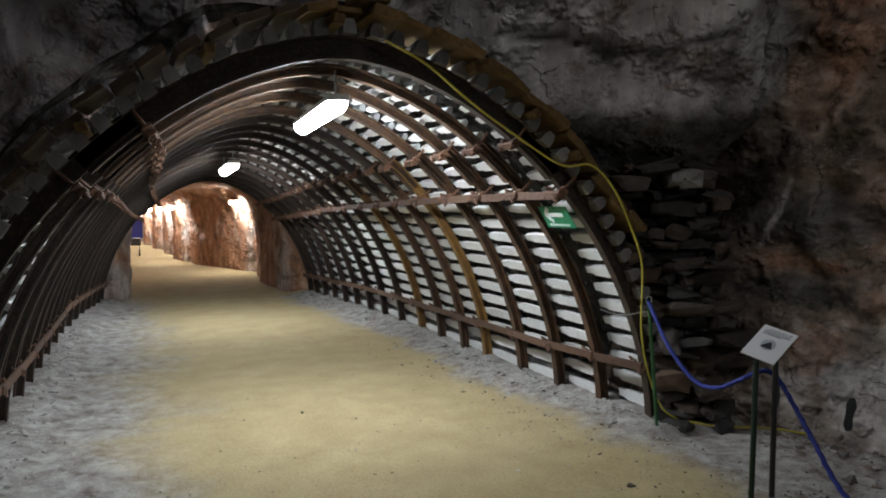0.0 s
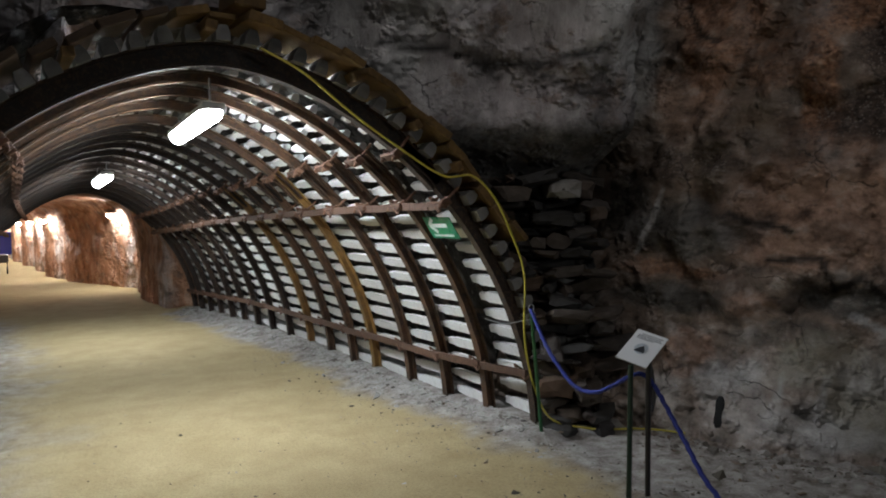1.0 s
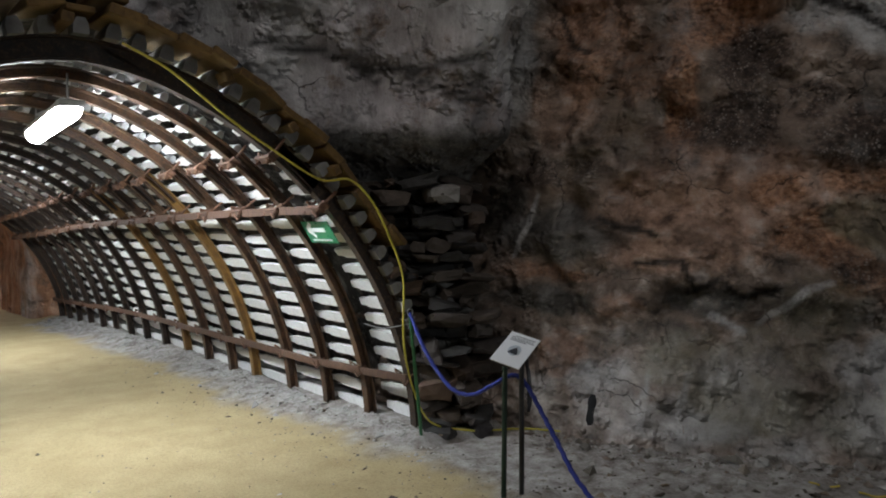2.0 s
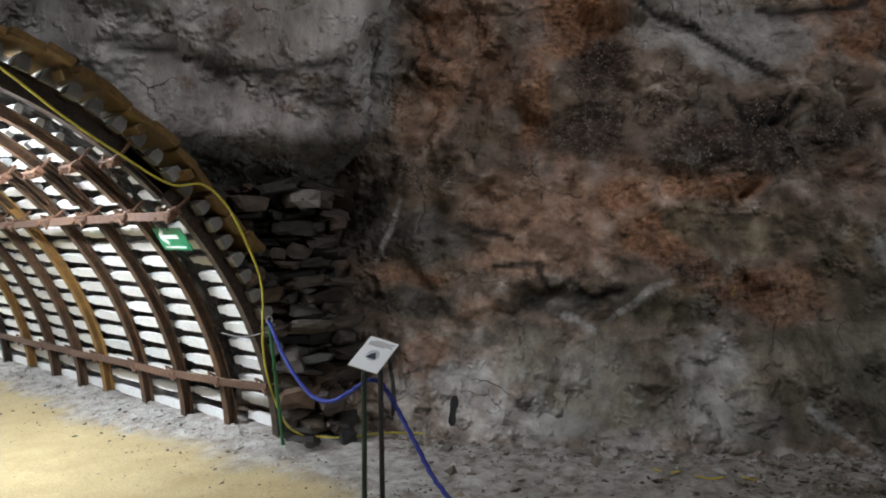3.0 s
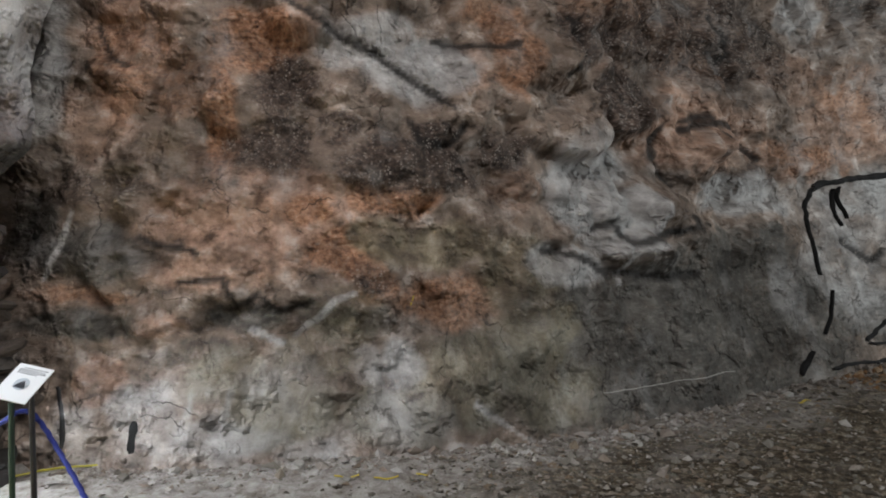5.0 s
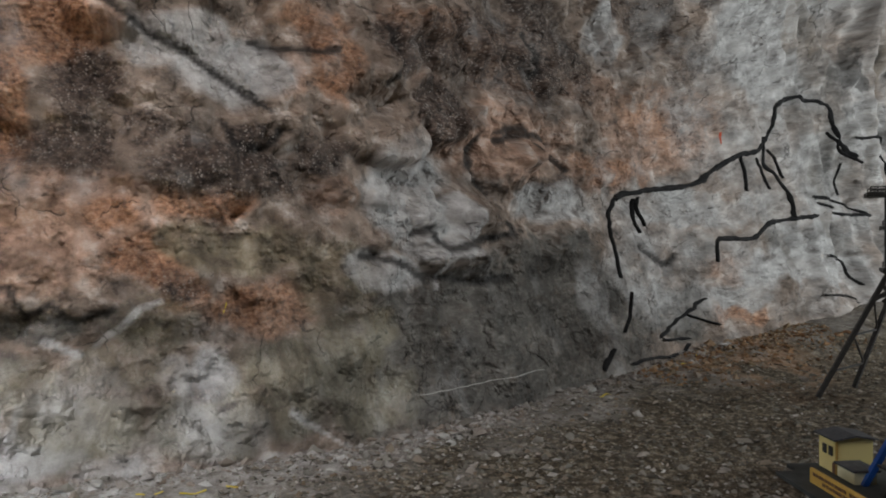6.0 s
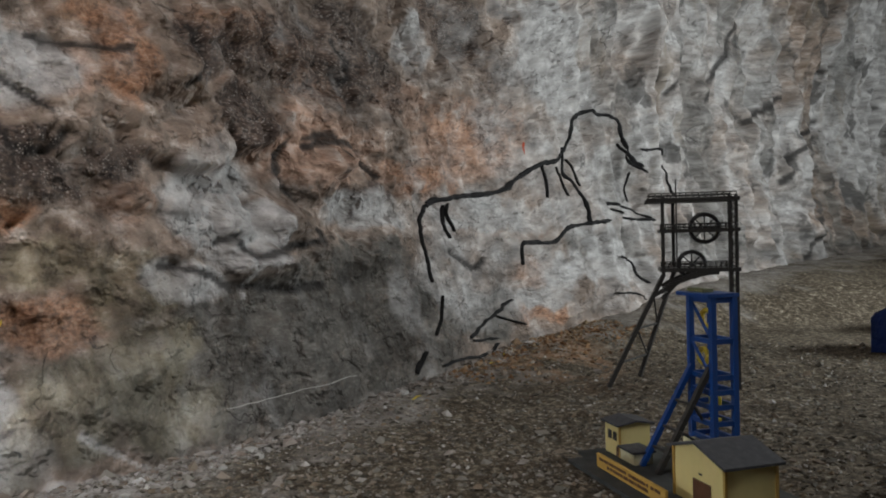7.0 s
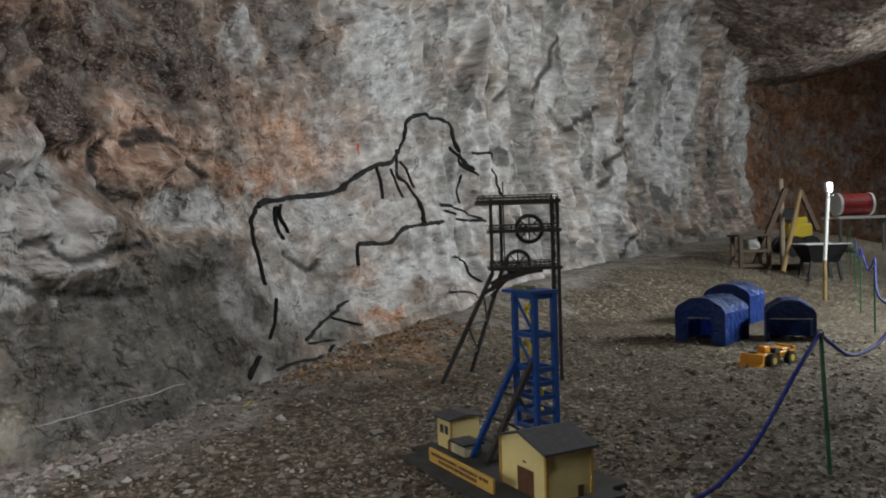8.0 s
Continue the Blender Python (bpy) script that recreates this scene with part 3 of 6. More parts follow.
stain("pale", 13.07, 2.29, 1.00, 0.59, 1.1)
stain("pale", 12.34, 1.01, 1.51, 0.30, 1.1)
stain("pale", 9.74, 1.82, 0.88, 0.23, 0.9)
stain("pale", 10.64, 1.75, 0.69, 0.24, 0.9)
stain("pale", 9.01, 1.81, 0.34, 0.17, 0.8)
stain("pale", 10.68, 0.74, 0.66, 0.19, 0.9)
stain("pale", 17.96, 5.09, 1.83, 1.39, 0.8)
stain("pale", 24.09, 4.79, 2.08, 2.69, 1.2)
stain("pale", 31.97, 5.61, 3.06, 2.80, 1.0)
stain("pale", 14.98, 2.98, 1.47, 0.69, 0.9)
stain("pale", 7.39, 1.86, 0.48, 0.15, 0.9)
stain("pale", 8.58, 3.80, 0.27, 0.38, 0.8)
stain("pale", 19.44, 2.92, 1.77, 1.37, 0.8)
stain("pale", 16.12, 5.25, 1.61, 0.88, 0.8)
stain("pale", 8.99, 0.85, 0.70, 0.25, 0.6)
stain("pale", 7.63, 0.85, 0.20, 0.32, 0.6)
stain("slate", 24.0, 0.9, 6.0, 0.5, 0.7)
stain("slate", 6.5, 0.6, 2.3, 0.75, 0.95)
stain("slate", 5.2, 0.3, 0.9, 0.4, 0.8)
stain("pale", 15.5, 3.2, 5.5, 3.4, 0.58)
stain("pale", 9.4, 1.3, 1.6, 0.9, 0.45)
stain("pale", 2.5, 0.25, 1.2, 0.32, 0.42)
stain("soot", 27.6, 3.5, 0.8, 3.2, 0.7)
# cracks and salt runs
crack((2.77, 3.18), (3.07, 3.00), (3.47, 2.83), (3.71, 2.67), (4.07, 2.41))
crack((1.75, 1.47), (1.91, 1.42), (2.17, 1.37))
crack((2.42, 0.99), (2.60, 1.08), (2.74, 0.95), (2.95, 1.02))
crack((6.33, 2.36), (6.17, 2.11), (6.33, 1.81), (6.39, 1.47))
crack((6.54, 2.34), (6.82, 2.42), (7.38, 2.40), (7.63, 2.14))
crack((5.35, 1.49), (5.50, 1.53), (5.60, 1.36), (6.06, 1.44), (6.36, 1.48))
crack((4.79, 1.33), (5.23, 1.25), (5.43, 1.10))
crack((5.28, 3.20), (5.44, 2.93), (5.15, 2.71))
crack((1.26, 3.04), (1.40, 2.80), (1.58, 2.70))
crack((3.73, 2.32), (3.79, 2.15), (4.03, 2.12), (4.15, 2.25))
crack((2.02, 1.17), (2.37, 1.20), (2.44, 1.03))
crack((5.33, 1.17), (5.82, 1.09), (6.47, 1.10))
crack((4.74, 2.93), (4.43, 2.90), (3.98, 2.94))
crack((17.72, 5.80), (17.22, 4.97), (16.38, 4.03))
crack((15.48, 4.68), (15.06, 3.98))
crack((21.41, 5.89), (22.09, 5.30))
crack((19.36, 2.51), (20.10, 3.22), (22.13, 4.14))
crack((17.84, 3.71), (19.81, 4.44))
crack((19.72, 0.70), (19.88, 1.16), (21.33, 1.71))
crack((8.77, 1.32), (9.17, 1.10), (9.46, 1.19))
crack((6.57, 2.42), (6.90, 2.50), (6.95, 2.30))
crack((7.33, 3.52), (7.48, 3.34), (7.36, 3.08))


# whitish salt runs
SALT_LINES.append([(3.25, 1.08), (3.12, 1.03), (2.98, 0.89), (2.84, 0.80)])
SALT_LINES.append([(2.55, 0.84), (2.74, 0.75)])
SALT_LINES.append([(2.11, 0.29), (2.09, 0.18)])
SALT_LINES.append([(2.42, 0.46), (2.37, 0.23)])
SALT_LINES.append([(2.17, 0.45), (2.14, 0.31)])
SALT_LINES.append([(4.07, 0.29), (4.25, 0.15), (4.47, 0.02)])
SALT_LINES.append([(5.72, 1.53), (5.53, 1.14), (5.53, 1.05)])
SALT_LINES.append([(1.25, 1.66), (1.15, 1.40), (1.05, 1.20)])


def lean(z):
    return 0.28 * z if z < 2.2 else 0.616 + 0.10 * (z - 2.2) if z < 4 else 0.796 - 0.05 * (z - 4) ** 2


def facets(p, size):
    """Broken faces, each tilted its own way."""
    q = p / size + 0.35 * noise.noise_vector(p / size * 0.8)
    near, cells = noise.voronoi(q)
    home = cells[0]
    tilt = noise.cell_vector(home * 13.7 + Vector((0.31, 0.77, 0.13))) - Vector((0.5, 0.5, 0.5))
    step = noise.cell(home * 17.3 + Vector((0.2, 0.6, 0.4))) - 0.5
    return (0.55 * step + 1.1 * (q - home).dot(tilt)) * min(1.0, 4.0 * (near[1] - near[0]))


def rock_relief(x, y, z, rough, calm=1.0):
    p = Vector((x, y, z))
    d = 0.17 * noise.fractal(p / 1.1, 1.0, 2.0, 3)
    d += calm * 0.09 * (noise.ridged_multi_fractal(p / 0.75 + Vector((3, 1, 7)), 1.0, 2.1, 4, 1.0, 2.0) - 1.0)
    d += rough * (0.20 * facets(p, 0.62) + 0.10 * facets(p + Vector((5, 3, 1)), 0.26))
    d += calm * 0.016 * noise.fractal(p / 0.2, 0.85, 2.1, 4)
    lump = noise.voronoi(p / 0.95 + 0.3 * noise.noise_vector(p * 1.1))[0][0]
    d += calm * 0.12 * (lump - 0.4)
    return d


def wall_point(s, z, out=0.0):
    """The face of the long rock wall, s metres along and z above the floor; out: metres in front of it."""
    p, n = wall_foot(s)
    # the hewn slab at the foot is smooth, the broken rock over it rough
    edge = 1.22 + 0.12 * noise.noise(Vector((s * 1.3, 4.0, 2.0)))
    edge = edge if s > 4.6 else edge - 0.45 * smooth01((4.6 - s) / 1.2)
    broken = max(smooth01((z - edge + 0.12) / 0.24), smooth01((s - 8.3) / 1.6))
    rough = (0.85 - 0.3 * smooth01((s - 8.5) / 3.0)) * (0.22 + 0.78 * broken)
    rough *= 1 + 0.25 * smooth01((s - 4.5) / 1.2) * broken * (1 - smooth01((s - 8.0) / 2.0))
    rough *= 1 - 0.75 * smooth01((1.5 - s) / 0.4)
    rough *= 1 - 0.75 * smooth01(1.4 - math.hypot((s - 11.2) / 3.2, (z - 1.8) / 1.7))
    flat = p + n * lean(z)
    d = rock_relief(flat.x, flat.y, z, rough, 0.3 + 0.7 * broken)
    d *= 1 - 0.7 * smooth01(1.35 - math.hypot((s - 7.9) / 1.3, (z - 0.6) / 1.0))
    d *= 1 - 0.6 * smooth01(1.4 - math.hypot((s - 11.4) / 3.6, (z - 2.1) / 1.9))
    d += 0.04 * (1 - broken) * smooth01((s - 4.3) / 0.8)
    # upright ridge at the portal corner, a rounded boss, two swollen lumps
    d -= 0.12 * math.exp(-((s - 0.55 - 0.14 * z) / 0.13) ** 2) * smooth01((z - 1.85) / 0.2)
    d -= 0.14 * smooth01(1.15 - math.hypot((s - 6.95) / 0.75, (z - 2.12) / 0.42))
    d -= 0.13 * smooth01(1.2 - math.hypot((s - 5.55) / 0.24, (z - 1.7) / 0.2)) + 0.13 * smooth01(1.2 - math.hypot((s - 5.98) / 0.24, (z - 1.68) / 0.22))
    flute = smooth01((s - 10.5) / 4.0)
    if flute:
        q = Vector((s * 1.3, 0.0, z * 0.3))
        d += flute * (0.30 * noise.fractal(q + Vector((4, 2, 9)), 0.9, 2.0, 3) + 0.32 * abs(noise.noise(q * 1.7)) + 0.05 * abs(noise.noise(q * 4.1)))
    return Vector((flat.x, flat.y, z)) + n * (d * min(1.0, 0.35 + z * 0.8) - out)


def build_long_wall():
    cols = [k * 0.027 for k in range(int(9.5 / 0.027))]
    s = cols[-1]
    while s < WALL_LENGTH - 0.02:
        s = min(s + (0.045 if s < 15 else 0.08), WALL_LENGTH - 0.01)
        cols.append(s)
    rows = [-0.15 + 0.027 * k for k in range(int(4.0 / 0.027))]
    while rows[-1] < 9.2:
        rows.append(rows[-1] + 0.1)
    spots = [(s, z) for z in rows for s in cols]
    S, Z = np.array(spots).T
    wide = np.array([(fbm((s, 0, z), 0.5), fbm((s + 9, 4, z + 1), 0.5)) for s, z in spots])
    fine = np.array([(fbm((s, 0, z), 0.15, 2), fbm((s + 5, 5, z + 5), 0.15, 2)) for s, z in spots])
    grow = np.clip(S / 6.0, 0.7, 2.4)
    A, B = S + 0.13 * grow * wide[:, 0], Z + 0.12 * grow * wide[:, 1]
    split = near_line(CRACKS, S + 0.016 * fine[:, 0], Z + 0.016 * fine[:, 1], 0.034 + 0.0045 * S)
    salt = near_line(SALT_LINES, S + 0.012 * fine[:, 1], Z + 0.012 * fine[:, 0], 0.040)
    verts = [wall_point(s, z, -0.035 * c) for (s, z), c in zip(spots, split.tolist())]
    soft = lambda v: np.clip(v, 0, 1) ** 2 * (3 - 2 * np.clip(v, 0, 1))
    masks = {kind: blobs(spots_of, A, B) for kind, spots_of in STAINS.items()}
    masks["pale"] = np.maximum(masks["pale"], 0.95 * soft(salt * 1.3))
    masks["drip"] = soft((A - 10.6) / 4.0) * soft((B - 0.6) / 0.8)
    line = np.array(cols)
    pace = 1.0 / (1.0 + 1.1 * soft((line - 6.5) / 6.0))
    run = np.concatenate(([0.0], np.cumsum(np.diff(line) * pace[1:])))
    masks["along"] = np.interp(S, line, run)
    masks["up"] = Z * (1.0 - 0.25 * soft((S - 8.0) / 7.0))
    masks["low"] = soft((1.05 - B) / 0.4)
    masks["crack"] = 0.9 * soft(split * 2.2 - 0.5)
    masks["fan_turn"] = np.where(S < 8, np.arctan2(S - 3.9, 2.6 - Z), 0.0)
    masks["fan_reach"] = np.where(S < 8, np.hypot(S - 3.9, 2.6 - Z), 0.0)
    ob = grid_mesh("wall_long", verts, len(cols), len(rows), WALL_ROCK, masks)
    tagged(ob, "rough grey, rust and white salt rock wall of the chamber", "rock wall", kind="structure")


def rock_strip(name, foot, top, step, mat, label, pale=0.0, rough=1.0, back=False):
    """A plain stretch of rock wall along foot."""
    n = max(int(sum((Vector(b) - Vector(a)).length for a, b in zip(foot, foot[1:])) / step), 4)
    line = spline([(*p, 0) for p in foot], n)
    rows = int((top + 0.2) / step) + 1
    verts, masks = [], {"pale": []}
    for j in range(rows):
        z = -0.2 + j * step
        for i, p in enumerate(line):
            d = (line[min(i + 1, n - 1)] - line[max(i - 1, 0)]).normalized()
            side = Vector((-d.y, d.x, 0))
            k = 1.6 * rock_relief(p.x, p.y, z, rough) + 0.12 * z
            verts.append(p + side * k + Vector((0, 0, z)))
            masks["pale"].append(pale * smooth01(0.5 + fbm((p.x, p.y, z), 1.5)))
    return tagged(grid_mesh(name, verts, n, rows, mat, masks), label, "rock wall", kind="structure")


# lining of the tunnel: centre line, half width at the floor and height, by distance
TUNNEL_Y = [3.6, 4.18, 5.1, 6.0, 9.5, 11.0, 12.6, 13.2]
TUNNEL_HALF = [2.12, 2.10, 1.95, 1.92, 1.88, 1.75, 1.58, 1.55]
TUNNEL_TOP = [2.34, 2.32, 2.30, 2.28, 2.16, 2.02, 1.90, 1.88]
TUNNEL_X = 1.12


def lining(y, a, out=0.0):
    """A point of the tunnel's inner line at the angle a (0 is the right foot, pi the left), pushed outwards; and the way out there."""
    half, top = np.interp(y, TUNNEL_Y, TUNNEL_HALF), np.interp(y, TUNNEL_Y, TUNNEL_TOP)

    def at(t):
        c, s = math.cos(t), max(math.sin(t), 0.0)
        return Vector((TUNNEL_X + half * math.copysign(abs(c) ** 1.143, c), y, top * s ** 1.143))
    p = at(a)
    e = 0.01
    d = at(min(a + e, math.pi - 1e-4)) - at(max(a - e, 1e-4))
    n = Vector((d.z, 0, -d.x)).normalized()
    return p + n * out, n


def arc_angles(y, step, first=0.0):
    """Angles that part the lining into equal steps."""
    pts = [lining(y, math.pi * k / 400)[0] for k in range(401)]
    run = [0.0]
    for a, b in zip(pts, pts[1:]):
        run.append(run[-1] + (b - a).length)
    count = int((run[-1] - 2 * first) / step)
    step = (run[-1] - 2 * first) / count
    return [float(np.interp(first + step * (k + 0.5), run, [math.pi * i / 400 for i in range(401)])) for k in range(count)]


def build_portal():
    """The rock face round the tunnel's mouth, with the opening through it."""
    step = 0.04
    cols, rows = int(11.05 / step), int(9.2 / step)
    verts, keep, masks = [], [], {"pale": [], "slate": [], "rust": [], "pink": [], "crack": []}
    cracks = [[(2.2, 2.62), (2.6, 2.55), (2.9, 2.5), (3.2, 2.5), (3.5, 2.56)], [(3.15, 2.44), (3.38, 2.31), (3.55, 2.29)], [(2.75, 2.53), (2.95, 2.42)]]
    for j in range(rows):
        z = -0.15 + j * step
        for i in range(cols):
            x = -7.2 + i * step
            y = 4.62 - 0.42 * smooth01((x - 2.9) / 0.75)
            over = smooth01((z - 1.75) / 0.35) * smooth01((x - 2.0) / 0.8)
            y -= 0.40 * over
            y -= 0.10 * z * smooth01((z - 2.2) / 1.0)
            y -= 0.9 * smooth01((-0.9 - x) / 1.6) * smooth01((z + 1.2) / 2.0)
            d = 1.3 * rock_relief(x, 4.4, z * (0.55 if x < 0.4 else 0.9), 0.8 - 0.65 * smooth01((x - 2.0) / 0.6))
            d *= 1 - 0.55 * smooth01((x - 1.8) / 0.6)
            c = float(near_line(cracks, np.array([x + 0.02 * fbm((x, 2, z), 0.2, 2)]), np.array([z + 0.02 * fbm((x, 7, z), 0.2, 2)]), 0.05)[0])
            verts.append((x + 0.06 * fbm((x, 1, z), 0.4), y + d + 0.03 * max(c, 0), z))
            q = (abs(x - TUNNEL_X) / 2.30) ** 1.75 + (max(z, 0) / 2.55) ** 1.75
            keep.append(q > 1.0)
            # the dark-to-pale step at the overhang's lip puts its shade into the rock colour
            high = smooth01((z - 2.12 + 0.15 * fbm((x, 4, z), 0.3)) / 0.15)
            masks["pale"].append(0.8 * high * smooth01((x - 1.2) / 1.0) * smooth01(0.75 + fbm((x, 3, z), 0.7)) + 0.5 * smooth01((-0.4 - x) / 0.8) * smooth01(0.4 + fbm((x * 2, 3, z * 0.5), 0.5)))
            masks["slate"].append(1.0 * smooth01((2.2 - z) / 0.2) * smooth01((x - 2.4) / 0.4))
            masks["rust"].append(0.5 * smooth01(fbm((x * 2.2, 8, z * 0.5), 0.6)))
            masks["pink"].append(0.35 * smooth01((z - 2.9) / 0.5))
            masks["crack"].append(0.9 * smooth01(c * 1.6 - 0.4))
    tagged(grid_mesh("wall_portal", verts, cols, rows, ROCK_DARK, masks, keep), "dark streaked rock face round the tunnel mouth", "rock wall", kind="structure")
    # rough bore behind the lining, coloured near black for the shade between laths
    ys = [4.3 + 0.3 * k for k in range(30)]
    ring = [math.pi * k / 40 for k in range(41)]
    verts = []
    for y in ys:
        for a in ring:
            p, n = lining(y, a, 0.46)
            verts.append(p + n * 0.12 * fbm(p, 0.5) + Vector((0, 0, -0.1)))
    tagged(grid_mesh("wall_bore", verts, len(ring), len(ys), ROCK_SHADE, {}), "rock bore behind the tunnel lagging, near black for the shade in its gaps", "rock wall", kind="structure")


# the bare drift past the lining
DRIFT_Y = [12.5, 13.2, 15.0, 16.4, 17.2, 18.6, 20.2, 20.8, 23.6, 26.7, 29.5, 33.9, 38.0, 44.0]
DRIFT_L = [-0.08, -0.10, -0.12, -0.18, -0.20, -0.23, -0.26, -0.28, -0.34, -0.40, -0.48, -0.60, -1.6, -3.2]
DRIFT_R = [2.55, 2.36, 2.28, 2.42, 2.50, 1.97, 1.32, 1.23, 1.03, 0.87, 0.58, 0.28, -0.4, -1.9]
DRIFT_H = [2.05, 2.02, 2.0, 1.98, 1.98, 1.95, 1.88, 1.84, 1.78, 1.74, 1.72, 1.70, 1.70, 1.70]


def drift_point(y, a):
    left, right, top = (float(np.interp(y, DRIFT_Y, v)) for v in (DRIFT_L, DRIFT_R, DRIFT_H))
    bulge = 0.10 * math.sin(2 * math.pi * (y - 19.9) / 3.1) if 20 < y < 38 else 0
    right += bulge
    c, s = math.cos(a), math.sin(a)
    half = (right - left) / 2
    p = Vector(((left + right) / 2 + half * math.copysign(abs(c) ** 0.5, c), y, top * abs(s) ** 0.5))
    d = Vector((c, 0, s))
    return p + d * (0.07 * fbm(p, 0.7) + 0.02 * fbm(p, 0.12, 2))


def build_drift():
    ys = [12.5 + 0.09 * k for k in range(90)]
    while ys[-1] < 44:
        ys.append(ys[-1] + 0.2)
    ring = [math.pi * k / 72 for k in range(73)]
    verts, pale = [], []
    for y in ys:
        for a in ring:
            p = drift_point(y, a)
            if y < 13.1:
                u = smooth01((y - 12.5) / 0.6)
                q = lining(12.6, a, 0.16)[0] + Vector((0, 0.05 + 0.08 * fbm(p, 0.4), 0))
                p = q.lerp(p, u)
            verts.append(p - Vector((0, 0, 0.02)))
            # pale rock bands; those at the lamps put their light wash into the colour
            wash_band = max(math.exp(-((y - c) / w) ** 2) for c, w in ((13.4, 0.4), (17.4, 0.35), (21.2, 0.5), (24.2, 0.5), (27.3, 0.5), (30.4, 0.6), (33.6, 0.7)))
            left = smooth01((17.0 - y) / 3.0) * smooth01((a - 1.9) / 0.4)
            pale.append(max(0.6 * wash_band * smooth01((1.5 - a) / 0.3), 0.6 * left) * smooth01(0.75 + fbm(p, 0.4)) + 0.25 * smooth01((0.5 - p.z) / 0.5) * smooth01(0.5 + fbm(p, 0.5)))
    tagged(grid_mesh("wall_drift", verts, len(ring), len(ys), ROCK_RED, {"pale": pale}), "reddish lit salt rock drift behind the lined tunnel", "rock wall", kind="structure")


def sand_share(x, y):
    w = 0.22 * fbm((x, y, 0), 0.9) + 0.10 * fbm((x, y, 5), 0.2)
    left = np.interp(y, [-3, 3, 5.5, 8.5, 12, 14], [0.1, 0.1, 0.0, 0.15, 0.25, -0.6])
    right = np.interp(y, [-6, 0, 2.9, 3.9, 5, 9.5, 12.3, 13.5], [1.6, 2.2, 2.80, 2.95, 2.72, 2.55, 2.25, 3.5])
    return smooth01((x - left + 1.4 * w) / 1.0 + 0.5) * smooth01((right - x + w) / 0.35 + 0.5)


def ground_height(x, y):
    z = bank(x, y)
    soft = sand_share(x, y)
    z += 0.014 * fbm((x, y, 2), 1.2) + (1 - soft) * (0.03 * fbm((x, y, 3), 0.45) + 0.014 * fbm((x, y, 8), 0.1, 3))
    if 3.9 < y < 12.8:
        half = np.interp(y, TUNNEL_Y, TUNNEL_HALF)
        z += 0.06 * smooth01((abs(x - TUNNEL_X) - half + 0.42) / 0.4)
    return z


def build_ground():
    def spaced(lo, a, b, hi, fine, coarse):
        v = [lo]
        while v[-1] < hi:
            v.append(v[-1] + (fine if a <= v[-1] < b else coarse))
        return v
    xs = spaced(-10.0, -1.6, 8.6, 28.0, 0.06, 0.25)
    ys = spaced(-34.0, -7.0, 9.0, 46.0, 0.06, 0.25)
    verts, masks = [], {"sand": [], "gravel": [], "rust": []}
    for y in ys:
        for x in xs:
            verts.append((x, y, ground_height(x, y)))
            masks["sand"].append(sand_share(x, y))
            d = np.hypot(FOOT_XY[:, 0] - x, FOOT_XY[:, 1] - y)
            foot_salt = smooth01(1.2 - d.min() / 0.8 + 1.2 * fbm((x, y, 11), 0.4)) * smooth01((x - 3.6) / 0.8) * (0.55 + 0.45 * smooth01(1.3 - math.hypot((x - 5.2) / 0.9, (y - 0.95) / 0.6)))
            masks["gravel"].append(smooth01((1.9 - y) / 1.3 + 0.7 * fbm((x, y, 4), 0.6)) * (1 - foot_salt))
            masks["rust"].append(0.95 * smooth01(1.15 - math.hypot((x - 9.0) / 1.9, (y + 2.5) / 1.0)) * smooth01(0.5 + 1.6 * fbm((x, y, 6), 0.35)))
    tagged(grid_mesh("ground", verts, len(xs), len(ys), GROUND, masks), "yellow sand path on pale salt and brown gravel ground", "ground", kind="structure")


def build_ceiling():
    step = 0.28
    cols, rows = int(38 / step), int(40 / step)
    verts = []
    for j in range(rows):
        for i in range(cols):
            x, y = -9.5 + i * step, -33.5 + j * step
            verts.append((x, y, 8.3 - 1.4 * smooth01((-y - 13.5) / 5) + 0.18 * max(0, -y - 20) + 0.35 * fbm((x, y, 20), 2.5) + 0.1 * fbm((x, y, 30), 0.6)))
    tagged(grid_mesh("ceiling", verts, cols, rows, ROCK, {}, flip=True), "rough grey rock roof of the chamber", "ceiling", kind="structure")


build_ground()
build_long_wall()
build_portal()
build_drift()
build_ceiling()
rock_strip("wall_far", [(24.6, -19.6), (26.2, -22.0), (26.8, -25.0), (24.5, -29.5)], 10.5, 0.16, ROCK_RED, "rusty red rock at the far end of the chamber", 0.45)
# two walls out of view, near black so that they bounce little light
rock_strip("wall_end", [(25.2, -28.5), (12.0, -32.0), (0.0, -29.0)], 10.5, 0.35, ROCK_SHADE, "unseen rock wall closing the chamber, darkened to cut bounce light", 0.0)
rock_strip("wall_back", [(0.8, -29.4), (-6.0, -18.0), (-8.0, -5.0), (-6.8, 4.9)], 9.4, 0.35, ROCK_SHADE, "unseen rock wall of the chamber, darkened to cut bounce light", 0.0)


# ---- the lined tunnel ----
RIBS = [4.18, 4.66, 5.14, 5.72, 6.40, 6.92, 7.51, 8.10, 8.79, 9.46, 9.98, 10.48, 10.96, 11.42, 11.86, 12.28, 12.62]


